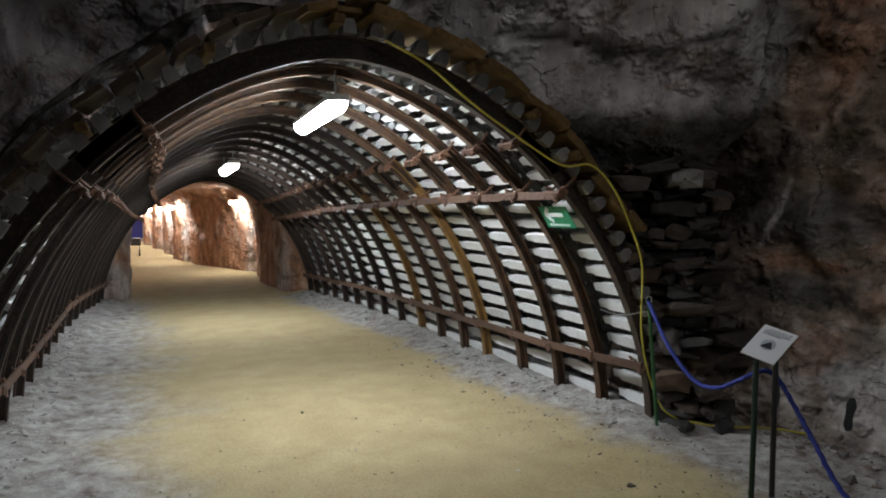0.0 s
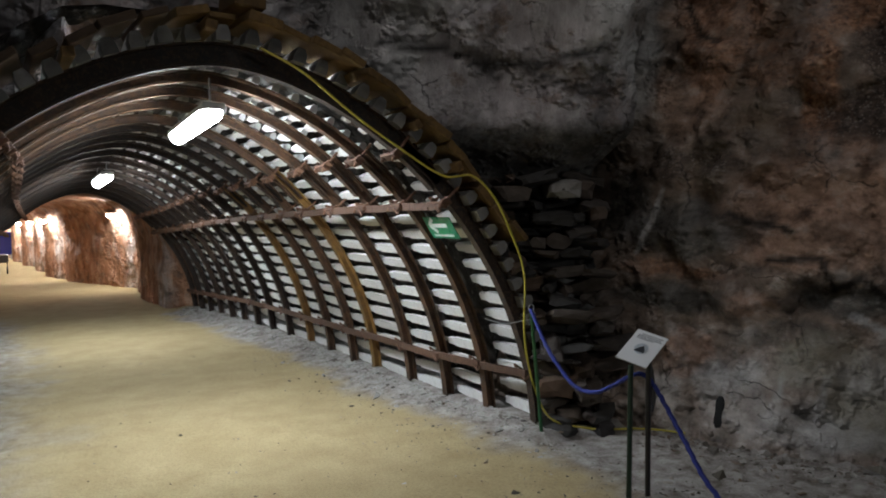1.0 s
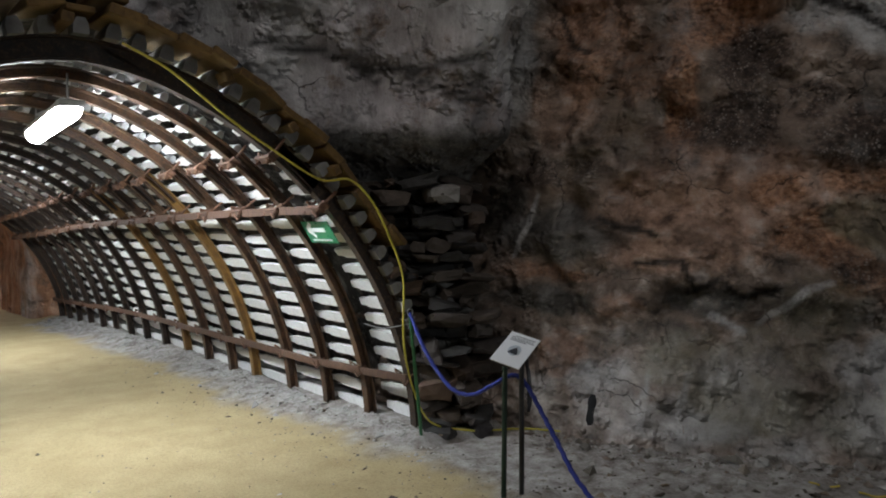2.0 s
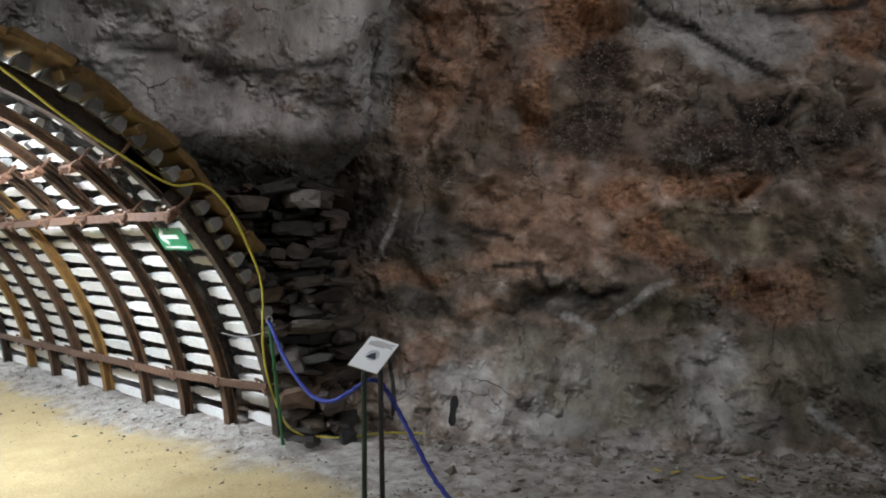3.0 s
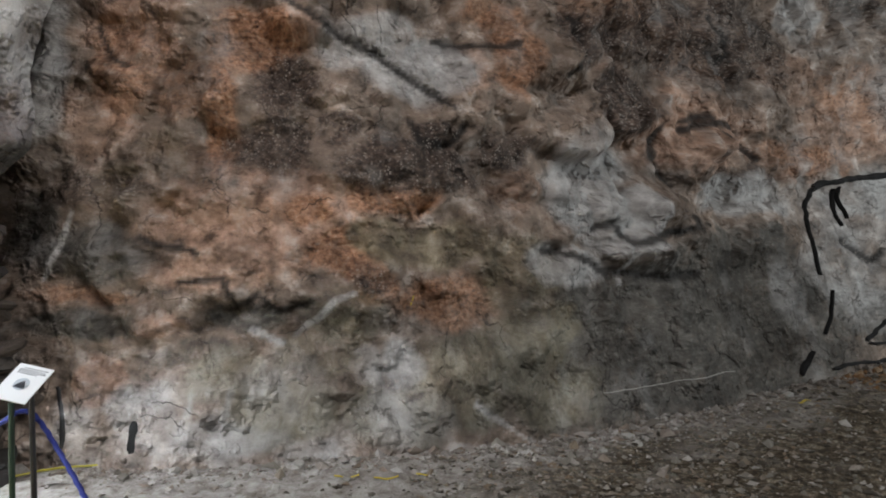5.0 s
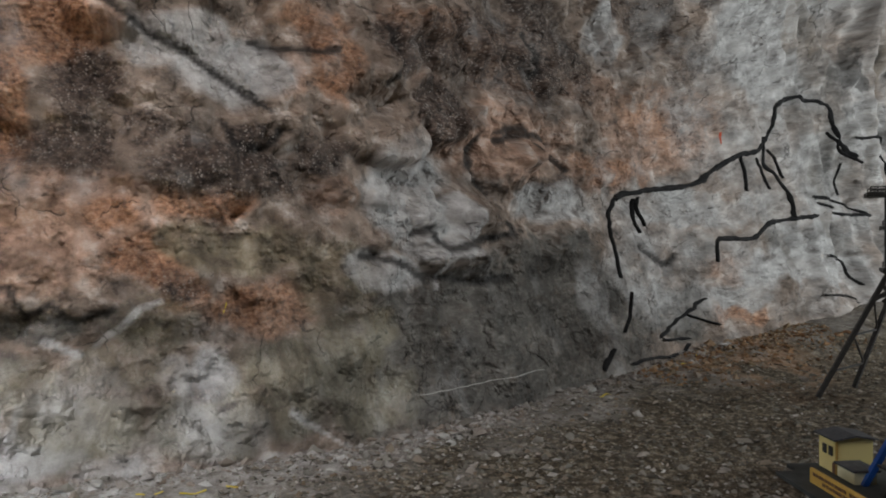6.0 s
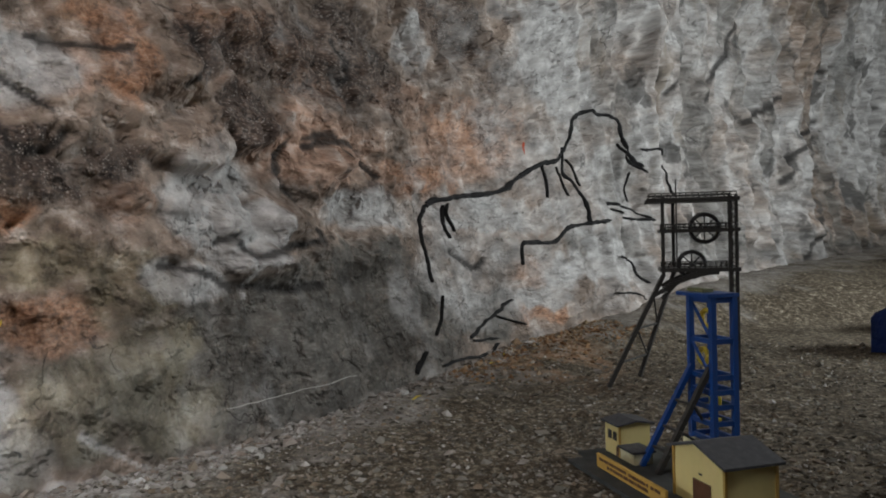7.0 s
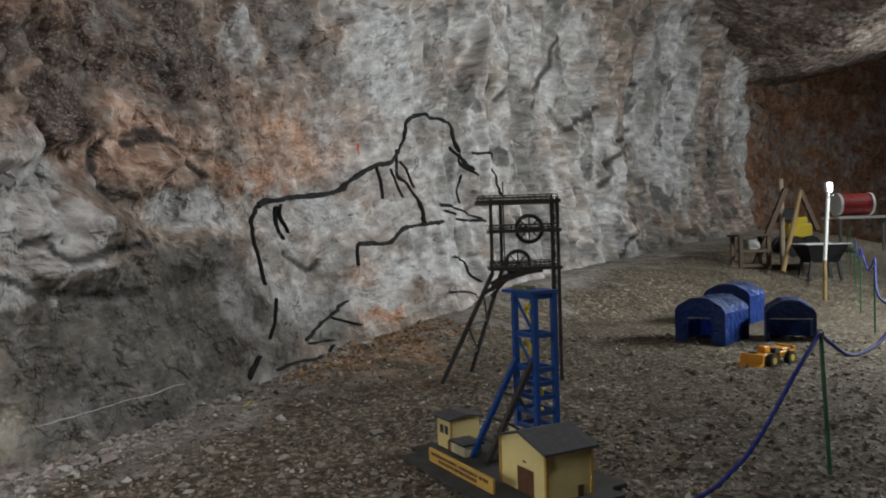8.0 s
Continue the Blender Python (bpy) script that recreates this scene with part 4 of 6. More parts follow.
def sweep_rib(y, a0, a1, out, count, d=0.07):
    """An I-section bent along the lining between two angles."""
    bm = bmesh.new()
    w, t, web = 0.033, 0.011, 0.009
    outline = [(-w, 0), (w, 0), (w, t), (web, t + 0.006), (web, d - t - 0.006), (w, d - t), (w, d), (-w, d), (-w, d - t), (-web, d - t - 0.006), (-web, t + 0.006), (-w, t)]
    rings = []
    for k in range(count + 1):
        p, n = lining(y, a0 + (a1 - a0) * k / count, out)
        rings.append([bm.verts.new(p + n * r + Vector((0, s - y, 0)) - Vector((0, 0, 0))) for s, r in [(y + u, v) for u, v in outline]])
    for a, b in zip(rings, rings[1:]):
        for k in range(len(outline)):
            bm.faces.new((a[k], a[(k + 1) % 12], b[(k + 1) % 12], b[k]))
    bm.faces.new(rings[0])
    bm.faces.new(rings[-1][::-1])
    bmesh.ops.recalc_face_normals(bm, faces=bm.faces)
    for v in bm.verts:
        v.co.y -= y
    return bm


def clamp_mesh(y, a):
    """A yoke over the lapped ribs with its two bolts."""
    p, n = lining(y, a, -0.035)
    t = Vector((-n.z, 0, n.x))
    turn = Matrix((t, (0, 1, 0), n)).transposed().to_4x4()
    bm = bmesh.new()
    o = Vector((p.x, 0, p.z))
    add_box(bm, o + n * -0.012, (0.055, 0.20, 0.022), 0.004, turn)
    for s in (-1, 1):
        lift = Matrix.Rotation(s * 0.6, 4, "X")
        add_box(bm, o + Vector((0, s * 0.078, 0)) + n * 0.012, (0.055, 0.075, 0.016), 0.003, turn @ lift)
        add_rod(bm, o + Vector((0, s * 0.072, 0)) - n * 0.05, o + Vector((0, s * 0.072, 0)) + n * 0.15, 0.010, 6)
        add_rod(bm, o + Vector((0, s * 0.072, 0)) - n * 0.035, o + Vector((0, s * 0.072, 0)) - n * 0.012, 0.019, 6)
    return bm


for i, y in enumerate(RIBS):
    ochre = i in (4, 7)
    arch = thing("support_arch", pose(0, y, 0), "rusty curved steel mine arch with one ochre-painted leg" if ochre else "rusty brown curved steel mine arch standing on the tunnel floor" if 0 < i < 7 else "curved steel mine arch toned dark for shade, standing on the tunnel floor",
                 "mine arch", "steel arches of the tunnel")
    for name, a0, a1, out in (("right_leg", 0.0, 0.98, 0.012), ("left_leg", math.pi, math.pi - 0.98, 0.012), ("crown", 0.84, math.pi - 0.84, -0.012)):
        # left legs, deep crowns and the mouth arch take the darker copy as shade
        part(name, sweep_rib(y, a0, a1, out, 34 if name == "crown" else 16, (0.128 if name == "crown" else 0.104) if i == 0 else 0.07), RIB_OCHRE if i in (4, 7) and name == "right_leg" else RIB if 0 < i < (7 if name == "right_leg" else 5 if name == "crown" else 1) else RIB_SHADED, arch)
    for a in (0.80, 0.99, math.pi - 0.80, math.pi - 0.99):
        part("clamp", clamp_mesh(y, a), CLAMP, arch, "rusty clamp with two bolts")


def lath_mesh(length, front):
    """A concrete lath with bevelled back and tapered ends, its inner face at z = 0."""
    bm = bmesh.new()
    rings = []
    h = length / 2
    for y, k in ((-h, 0.66 if not front else 0.95), (-h + 0.075, 0.70 if not front else 1.0), (-h + 0.10, 1.0), (h - 0.10, 1.0), (h - 0.075, 0.70), (h, 0.66)):
        w, d = (0.040 if front else 0.036) * k, (0.082 if front and y < 0 else 0.05)
        rings.append([bm.verts.new(v) for v in ((-w, y, 0.0), (w, y, 0.0), (w * 0.98, y, d * 0.55), (w * 0.55, y, d), (-w * 0.55, y, d), (-w * 0.98, y, d * 0.55))])
    for a, b in zip(rings, rings[1:]):
        for k in range(6):
            bm.faces.new((a[k], b[k], b[(k + 1) % 6], a[(k + 1) % 6]))
    end = bm.faces.new(rings[0])
    bm.faces.new(rings[-1][::-1])
    # front ends take the darker concrete: shade on the unlit ends put into colour
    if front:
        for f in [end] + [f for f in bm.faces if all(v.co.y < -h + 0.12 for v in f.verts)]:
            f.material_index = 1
    bmesh.ops.recalc_face_normals(bm, faces=bm.faces)
    me = bpy.data.meshes.new("lath")
    bm.to_mesh(me)
    bm.free()
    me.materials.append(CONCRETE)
    me.materials.append(SHADED_CONCRETE)
    return me


rng = random.Random(5)
for i, (y0, y1) in enumerate(zip(RIBS, RIBS[1:])):
    front = i == 0
    lo, hi = (y0 - 0.062 if front else y0 + 0.012), y1 - 0.012
    mid = (lo + hi) / 2
    lagging = thing("lagging", pose(0, mid, 0), "pale grey concrete laths laid across the steel arches", "lagging", "lagging between the arches")
    me = lath_mesh(hi - lo, front)
    for a in arc_angles(mid, 0.128, 0.03):
        p, n = lining(mid, a, 0.118 if front else 0.084)
        t = Vector((-n.z, 0, n.x))
        m = Matrix.Translation((p.x, rng.uniform(-0.012, 0.012) - (rng.uniform(0, 0.05) if front else 0), p.z)) @ Matrix((-t, (0, 1, 0), n)).transposed().to_4x4()
        m = m @ pose(0, 0, 0, rng.uniform(-0.8, 0.8), rng.uniform(-5, 5), rng.uniform(-1, 1))
        ob = new("lath", me)
        ob.parent = lagging
        ob.matrix_basis = m


def strut(y0, y1, a, z_out, label):
    """A spacer bar between two arches with its wire ties."""
    (p0, n0), (p1, n1) = lining(y0, a, z_out), lining(y1, a, z_out)
    ob = thing("spacer_bar", Matrix.Translation(p0), label, "spacer bar", "spacer bars between the arches")
    d = p1 - p0
    bm = bmesh.new()
    add_beam(bm, (0, -0.05, rng.uniform(-0.008, 0.008)), d + Vector((0, 0.05, rng.uniform(-0.008, 0.008))), 0.022, 0.055, 0.004)
    part("bar", bm, STRUT, ob)
    for q, n in ((Vector((0, 0.015, 0)), n0),):
        out = Vector((n.x, 0, n.z))
        bm = bmesh.new()
        add_rod(bm, q - out * 0.03 + Vector((0, -0.085, -0.03)), q + out * 0.01 + Vector((0, 0.09, 0.045)), 0.007, 6)
        add_rod(bm, q - out * 0.03 + Vector((0, -0.085, -0.03)), q + out * 0.05 + Vector((0, -0.07, 0.02)), 0.007, 6)
        add_rod(bm, q + out * 0.01 + Vector((0, 0.09, 0.045)), q + out * 0.06 + Vector((0, 0.07, 0.0)), 0.007, 6)
        part("tie", bm, CLAMP, ob, "rusty wire tie")


for y0, y1 in zip(RIBS, RIBS[1:]):
    strut(y0, y1, 0.215, -0.025, "weathered brown spacer bar tied low across the arches")
    strut(y0, y1, 0.80, -0.05, "weathered brown spacer bar tied at the shoulder of the arches")
    strut(y0, y1, math.pi - 0.215, -0.025, "weathered brown spacer bar tied low across the arches")

# planks packed between the lagging and the rock over the mouth
packing = thing("timber_packing", pose(0, 4.2, 0), "yellowed rough planks wedged between arch lagging and rock", "timber")
for k, a in enumerate(arc_angles(4.2, 0.155, 1.25)):
    p, n = lining(4.2, a, 0.225 + rng.uniform(-0.01, 0.025))
    t = Vector((-n.z, 0, n.x))
    turn = Matrix((-t, (0, 1, 0), n)).transposed().to_4x4()
    bm = bmesh.new()
    add_box(bm, (0, 0, 0), (rng.uniform(0.13, 0.19), 0.40 + rng.uniform(-0.06, 0.12), rng.uniform(0.03, 0.055)), 0.005)
    # planks left of the crown in dark timber, standing for the weaker light there
    ob = part("plank", bm, PLANK if a < 1.75 else TIMBER, packing, "" if a < 1.75 else "plank toned dark for shade")
    ob.matrix_basis = Matrix.Translation((p.x, rng.uniform(-0.06, 0.04), p.z)) @ turn @ pose(0, 0, 0, rng.uniform(-3, 3), rng.uniform(-8, 8), rng.uniform(-6, 6))
for a in (0.85, 1.0, 1.2, 1.62, 1.95, 2.25, 2.5):
    p, n = lining(4.2, a, 0.17)
    bm = bmesh.new()
    add_box(bm, (0, 0, 0), (0.06, 0.4, 0.05), 0.005)
    ob = part("wedge", bm, PLANK, packing)
    ob.matrix_basis = Matrix.Translation((p.x, rng.uniform(-0.03, 0.03), p.z)) @ Matrix((Vector((n.z, 0, -n.x)), (0, 1, 0), n)).transposed().to_4x4() @ pose(0, 0, 0, 0, rng.uniform(10, 40), 0)
bm = bmesh.new()
add_box(bm, (0, 0, 0), (0.17, 0.3, 0.16), 0.008)
block = finish("timber_block", bm, PLANK)
block.matrix_basis = pose(1.24, 4.12, 2.68, 2, 4, 3)
tagged(block, "pale yellow timber block on the planks over the tunnel mouth", "timber")


# ---- lamps ----
def fluorescent(name, a, b, drop, mat, label, group, width=0.13):
    """A long fitting between a and b with a rounded diffuser below its tray, on two hangers."""
    a, b = Vector(a), Vector(b)
    ob = thing(name, Matrix.Translation((a + b) / 2), label, "lamp", group)
    d = (b - a)
    length = d.length
    turn = d.to_track_quat("Y", "Z").to_matrix().to_4x4()
    bm = bmesh.new()
    add_box(bm, (0, 0, 0.032), (width * 1.0, length + 0.01, 0.04), 0.006, Matrix())
    bmesh.ops.transform(bm, matrix=turn, verts=bm.verts)
    part("housing", bm, OFF_WHITE, ob)
    bm = bmesh.new()
    rings = []
    for y, k in ((-length / 2, 0.55), (-length / 2 + 0.03, 0.9), (-length / 2 + 0.08, 1), (length / 2 - 0.08, 1), (length / 2 - 0.03, 0.9), (length / 2, 0.55)):
        rings.append([bm.verts.new((width / 2 * k * math.cos(math.pi * j / 8), y, 0.018 - 0.075 * k * math.sin(math.pi * j / 8))) for j in range(9)])
    for p, q in zip(rings, rings[1:]):
        for j in range(8):
            bm.faces.new((p[j], p[j + 1], q[j + 1], q[j]))
    bm.faces.new(rings[0][::-1])
    bm.faces.new(rings[-1])
    for p, q in zip(rings, rings[1:]):
        bm.faces.new((p[8], p[0], q[0], q[8]))
    bmesh.ops.recalc_face_normals(bm, faces=bm.faces)
    bmesh.ops.transform(bm, matrix=turn, verts=bm.verts)
    part("diffuser", bm, mat, ob, "glowing white diffuser", True)
    if drop:
        for s in (-0.42, 0.42):
            q = d * s + Vector((0, 0, 0.05))
            bm = rods((q, q + Vector((0, 0, drop))), (q + Vector((-0.05, 0, 0)), q + Vector((0.05, 0, 0))), radius=0.006, sides=6)
            part("hanger", bm, STEEL, ob)
    return ob


fluorescent("tunnel_lamp", (1.13, 4.36, 2.09), (1.22, 5.88, 2.09), 0.16, LAMP_GLOW, "lit white fluorescent lamp hung under the steel arches", "tunnel lamps")
fluorescent("tunnel_lamp", (1.08, 9.0, 1.96), (1.1, 10.3, 1.93), 0.13, LAMP_GLOW, "lit white fluorescent lamp hung under the steel arches", "tunnel lamps")
for x, y, z in ((2.22, 17.5, 1.58), (1.06, 21.2, 1.47), (0.85, 24.2, 1.42), (0.62, 27.3, 1.38), (0.32, 30.4, 1.34), (0.0, 33.6, 1.32)):
    fluorescent("drift_lamp", (x - 0.12, y - 0.35, z), (x - 0.16, y + 0.35, z), 0.12, DRIFT_GLOW, "lit white fluorescent lamp in the red rock drift", "drift lamps", 0.11)

# ---- green way-out board between the arches ----
board = thing("exit_sign", Matrix.Translation((2.645, 4.42, 1.405)) @ pose(0, 0, 0, 0, -32, 0), "green way-out board with a white arrow between steel arches", "sign")
part("panel", boxes(((0, 0, 0), (0.006, 0.36, 0.17)), bevel=0.002), SIGN_GREEN, board)
bm = bmesh.new()
add_box(bm, (-0.006, 0.0, 0.022), (0.004, 0.20, 0.030))
add_beam(bm, (-0.006, 0.125, 0.022), (-0.006, 0.055, 0.076), 0.004, 0.030)
add_beam(bm, (-0.006, 0.125, 0.022), (-0.006, 0.055, -0.032), 0.004, 0.030)
part("arrow", bm, WHITE, board, "white arrow")
bm = bmesh.new()
for k in range(9):
    add_box(bm, (-0.006, 0.115 - 0.029 * k, -0.058), (0.004, 0.020, 0.016))
part("lettering", bm, WHITE, board, "row of small white letters")

# ---- yellow cable over the arch and along the floor ----
CABLE = [(1.30, 4.02, 2.40), (1.54, 4.0, 2.28), (1.82, 3.98, 2.07), (2.07, 3.97, 1.91), (2.38, 3.94, 1.73), (2.58, 3.92, 1.73), (2.74, 3.92, 1.60), (2.87, 3.92, 1.37), (2.97, 3.92, 1.10),
         (2.97, 3.92, 0.70), (3.06, 3.95, 0.38), (3.22, 3.98, 0.12), (3.42, 3.88, 0.045), (3.60, 3.76, 0.035), (3.72, 3.70, 0.035), (3.83, 3.60, 0.035), (3.95, 3.44, 0.03)]
tagged(finish("yellow_cable", tube(spline(CABLE, 150), 0.007), YELLOW_CABLE, smooth=True), "yellow electric cable draped over the arch and along the floor", "cable")
bm = tube(spline([(2.83, 4.17, 0.80), (2.90, 4.05, 0.775), (3.0, 3.95, 0.80), (3.06, 3.92, 0.81)], 20), 0.004, 6)
tagged(finish("tie_wire", bm, STEEL), "thin grey wire tied from the arch to the post", "wire")


# ---- dry stone wall beside the mouth ----
def stone_mesh(w, d, h, seed):
    bm = bmesh.new()
    bmesh.ops.create_icosphere(bm, subdivisions=2, radius=1)
    for v in bm.verts:
        c = v.co
        q = Vector([math.copysign(abs(k) ** 0.46, k) for k in c])
        q *= 1 + 0.48 * noise.noise(c * 1.1 + Vector((seed * 3.1, 0, 0))) + 0.26 * noise.noise(c * 2.9 + Vector((0, seed, 0)))
        v.co = Vector((q.x * w / 2, q.y * d / 2, q.z * h / 2))
    return bm


rng = random.Random(11)
stones = thing("dry_stone_wall", pose(3.3, 4.2, 0), "dark dry-laid flat stones stacked beside the tunnel mouth", "stone wall")
A, B = Vector((2.55, 4.72, 0)), Vector((3.70, 3.98, 0))
along = (B - A).normalized()
z, seed = 0.0, 0
while z < 1.74:
    h = rng.uniform(0.06, 0.125)
    u = float(np.interp(z, [0, 0.5, 1.0, 1.4, 1.8], [0.92, 0.86, 0.66, 0.42, 0.16])) + rng.uniform(0, 0.05)
    while u < (B - A).length - 0.03:
        w = rng.choice((0.07, 0.12, 0.17, 0.22, 0.28)) * rng.uniform(0.85, 1.15)
        hh = h * rng.uniform(0.6, 1.15)
        q = A + along * (u + w / 2) + Vector((0.06, 0.085, 0)) * rng.uniform(-1.5, 1.3) - Vector((0.03, 0.045, 0))
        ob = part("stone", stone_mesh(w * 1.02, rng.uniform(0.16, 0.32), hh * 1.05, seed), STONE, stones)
        ob.matrix_basis = Matrix.Translation(q + Vector((0, 0.08 * z, z + hh / 2)) - Vector((3.3, 4.2, 0))) @ pose(0, 0, 0, rng.uniform(-16, 16), rng.uniform(-17, 17), -33 + rng.uniform(-26, 26))
        seed += 1
        u += w * rng.uniform(0.96, 1.08)
    z += h * 0.94
ob = part("stone", stone_mesh(0.26, 0.22, 0.13, 77), PALE_STONE, stones, "pale stone on the top course")
ob.matrix_basis = Matrix.Translation(A + along * ((B - A).length - 0.24) + Vector((-0.03, 0.0, 1.66)) - Vector((3.3, 4.2, 0))) @ pose(0, 0, 0, 6, -5, -30)


# ---- rope barrier and notice ----
def rope(points, n, label):
    """Laid blue rope through the points, a little uneven."""
    line = spline(points, n)
    return tagged(finish("barrier_rope", tube(line, 0.0115, 9, 95.0, 3, 0.003), BLUE_ROPE, smooth=True), label, "rope", "barrier rope")


def barrier_post(x, y, tip, mat, label):
    """A bar driven into the ground, with a collar and an eye at its tip."""
    z = ground_height(x, y)
    ob = thing("barrier_post", pose(x, y, z), label, "post", "barrier posts")
    t = Vector(tip) - Vector((x, y, z))
    part("bar", rods(((0, 0, -0.04), t), radius=0.0125, sides=8), mat, ob)
    bm = bmesh.new()
    ring = [Vector((0.022 * math.cos(k * math.pi / 6), 0, 0.022 * math.sin(k * math.pi / 6))) + t + Vector((0, 0, 0.016)) for k in range(13)]
    for a, b in zip(ring, ring[1:]):
        add_rod(bm, a, b, 0.005, 5)
    part("eye", bm, STEEL, ob, "worn steel eye")
    return ob


barrier_post(3.13, 3.95, (2.98, 3.86, 0.875), GREEN, "green painted steel barrier post beside the tunnel mouth")
barrier_post(3.86, -4.05, (3.88, -4.02, 0.82), GREEN, "green painted steel barrier post on the gravel")
for x, y, h in ((8.16, -8.88, 0.88), (10.14, -10.66, 0.88), (12.34, -12.76, 0.87), (14.6, -14.9, 0.87), (16.6, -16.8, 0.87)):
    barrier_post(x, y, (x + 0.01, y - 0.02, ground_height(x, y) + h), GREEN, "dark green steel barrier post on the gravel")
rope([(2.975, 3.86, 0.885), (2.93, 3.62, 0.66), (2.915, 3.38, 0.50), (2.92, 3.2, 0.485), (2.93, 3.04, 0.56), (2.915, 2.88, 0.645), (2.955, 2.83, 0.64)], 90, "blue rope looped from the green post to the notice stand")
rope([(2.955, 2.83, 0.64), (2.985, 2.78, 0.56), (2.975, 2.6, 0.36), (2.95, 2.40, 0.17), (2.95, 2.1, 0.04), (3.0, 1.2, 0.03), (3.25, -0.4, 0.03), (3.45, -2.0, 0.035), (3.66, -2.95, 0.05),
      (3.70, -3.27, 0.18), (3.71, -3.45, 0.34), (3.74, -3.72, 0.66), (3.87, -4.0, 0.83)], 260, "blue rope trailing over the ground to the next post")
barrier_post(4.85, -5.75, (4.86, -5.77, ground_height(4.85, -5.75) + 0.9), GREEN, "dark green steel barrier post on the gravel")
rope([(3.88, -4.02, 0.83), (4.03, -4.24, 0.74), (4.20, -4.52, 0.63), (4.38, -4.83, 0.59), (4.60, -5.25, 0.64), (4.86, -5.77, 0.9)], 80, "blue rope sagging between barrier posts")
rope([(4.86, -5.77, 0.9), (5.7, -6.5, 0.72), (6.8, -7.5, 0.72), (8.16, -8.9, 1.0)], 110, "blue rope sagging between barrier posts")
rope([(8.16, -8.9, 1.0), (9.1, -9.75, 0.78), (10.14, -10.68, 1.06)], 40, "blue rope sagging between barrier posts")
rope([(10.14, -10.68, 1.06), (11.2, -11.7, 0.84), (12.34, -12.78, 1.13)], 40, "blue rope sagging between barrier posts")

notice = thing("notice_stand", pose(2.91, 2.84, 0), "white notice board on two thin dark posts", "notice board")
part("post", rods(((-0.045, 0.03, -0.03), (-0.03, 0.03, 0.70)), radius=0.014), plain("dark_green_paint", (0.005, 0.026, 0.012), 0.45, 0, 0.2, 40), notice, "dark green post")
part("post", rods(((0.035, -0.025, -0.03), (0.005, -0.06, 0.76)), radius=0.014), BLACK, notice, "black post")
ax = Vector((0.057, -0.149, -0.038)).normalized()
up = Vector((0.205, 0.05, 0.114))
up = (up - ax * up.dot(ax)).normalized()
nrm = ax.cross(up)
face = Matrix((ax, up, nrm)).transposed().to_4x4()
face.translation = Vector((-0.03, -0.05, 0.80))
face = face @ Matrix.Diagonal((0.82, 0.82, 1, 1))


def on_board(items, name, mat, label=""):
    bm = bmesh.new()
    for centre, size in items:
        add_box(bm, centre, size)
    bmesh.ops.transform(bm, matrix=face, verts=bm.verts)
    return part(name, bm, mat, notice, label)


on_board([((0, 0, 0), (0.205, 0.30, 0.006))], "board", WHITE, "white laminated sheet")
rng = random.Random(3)
lines = []
for row, y in enumerate((0.118, 0.102, 0.088, 0.074)):
    x = -0.075 if row else -0.055
    while x < (0.075 if row < 3 else 0.04):
        w = rng.uniform(0.008, 0.022)
        lines.append(((x + w / 2, y, 0.0045), (w, 0.0055, 0.002)))
        x += w + 0.004
on_board(lines, "lettering", GREY_INK, "rows of small grey print")
bm = bmesh.new()
r = bmesh.ops.create_cone(bm, cap_ends=True, segments=24, radius1=0.042, radius2=0.042, depth=0.002)
bmesh.ops.transform(bm, matrix=face @ Matrix.Translation((0.0, -0.012, 0.004)) @ Matrix.Diagonal((1, 1.15, 1, 1)), verts=bm.verts)
part("picture_ground", bm, plain("pale_print", (0.50, 0.56, 0.62), 0.5), notice, "pale blue printed roundel")
bm = bmesh.new()
vs = [bm.verts.new(v) for v in ((-0.034, -0.035, 0), (0.034, -0.035, 0), (0.026, -0.008, 0), (0.008, 0.026, 0), (-0.012, 0.006, 0))]
bm.faces.new(vs)
e = bmesh.ops.extrude_face_region(bm, geom=bm.faces[:])
bmesh.ops.translate(bm, vec=(0, 0, 0.002), verts=[v for v in e["geom"] if isinstance(v, bmesh.types.BMVert)])
bmesh.ops.transform(bm, matrix=face @ Matrix.Translation((0.0, -0.012, 0.0055)), verts=bm.verts)
part("picture", bm, DARK_INK, notice, "dark printed picture")


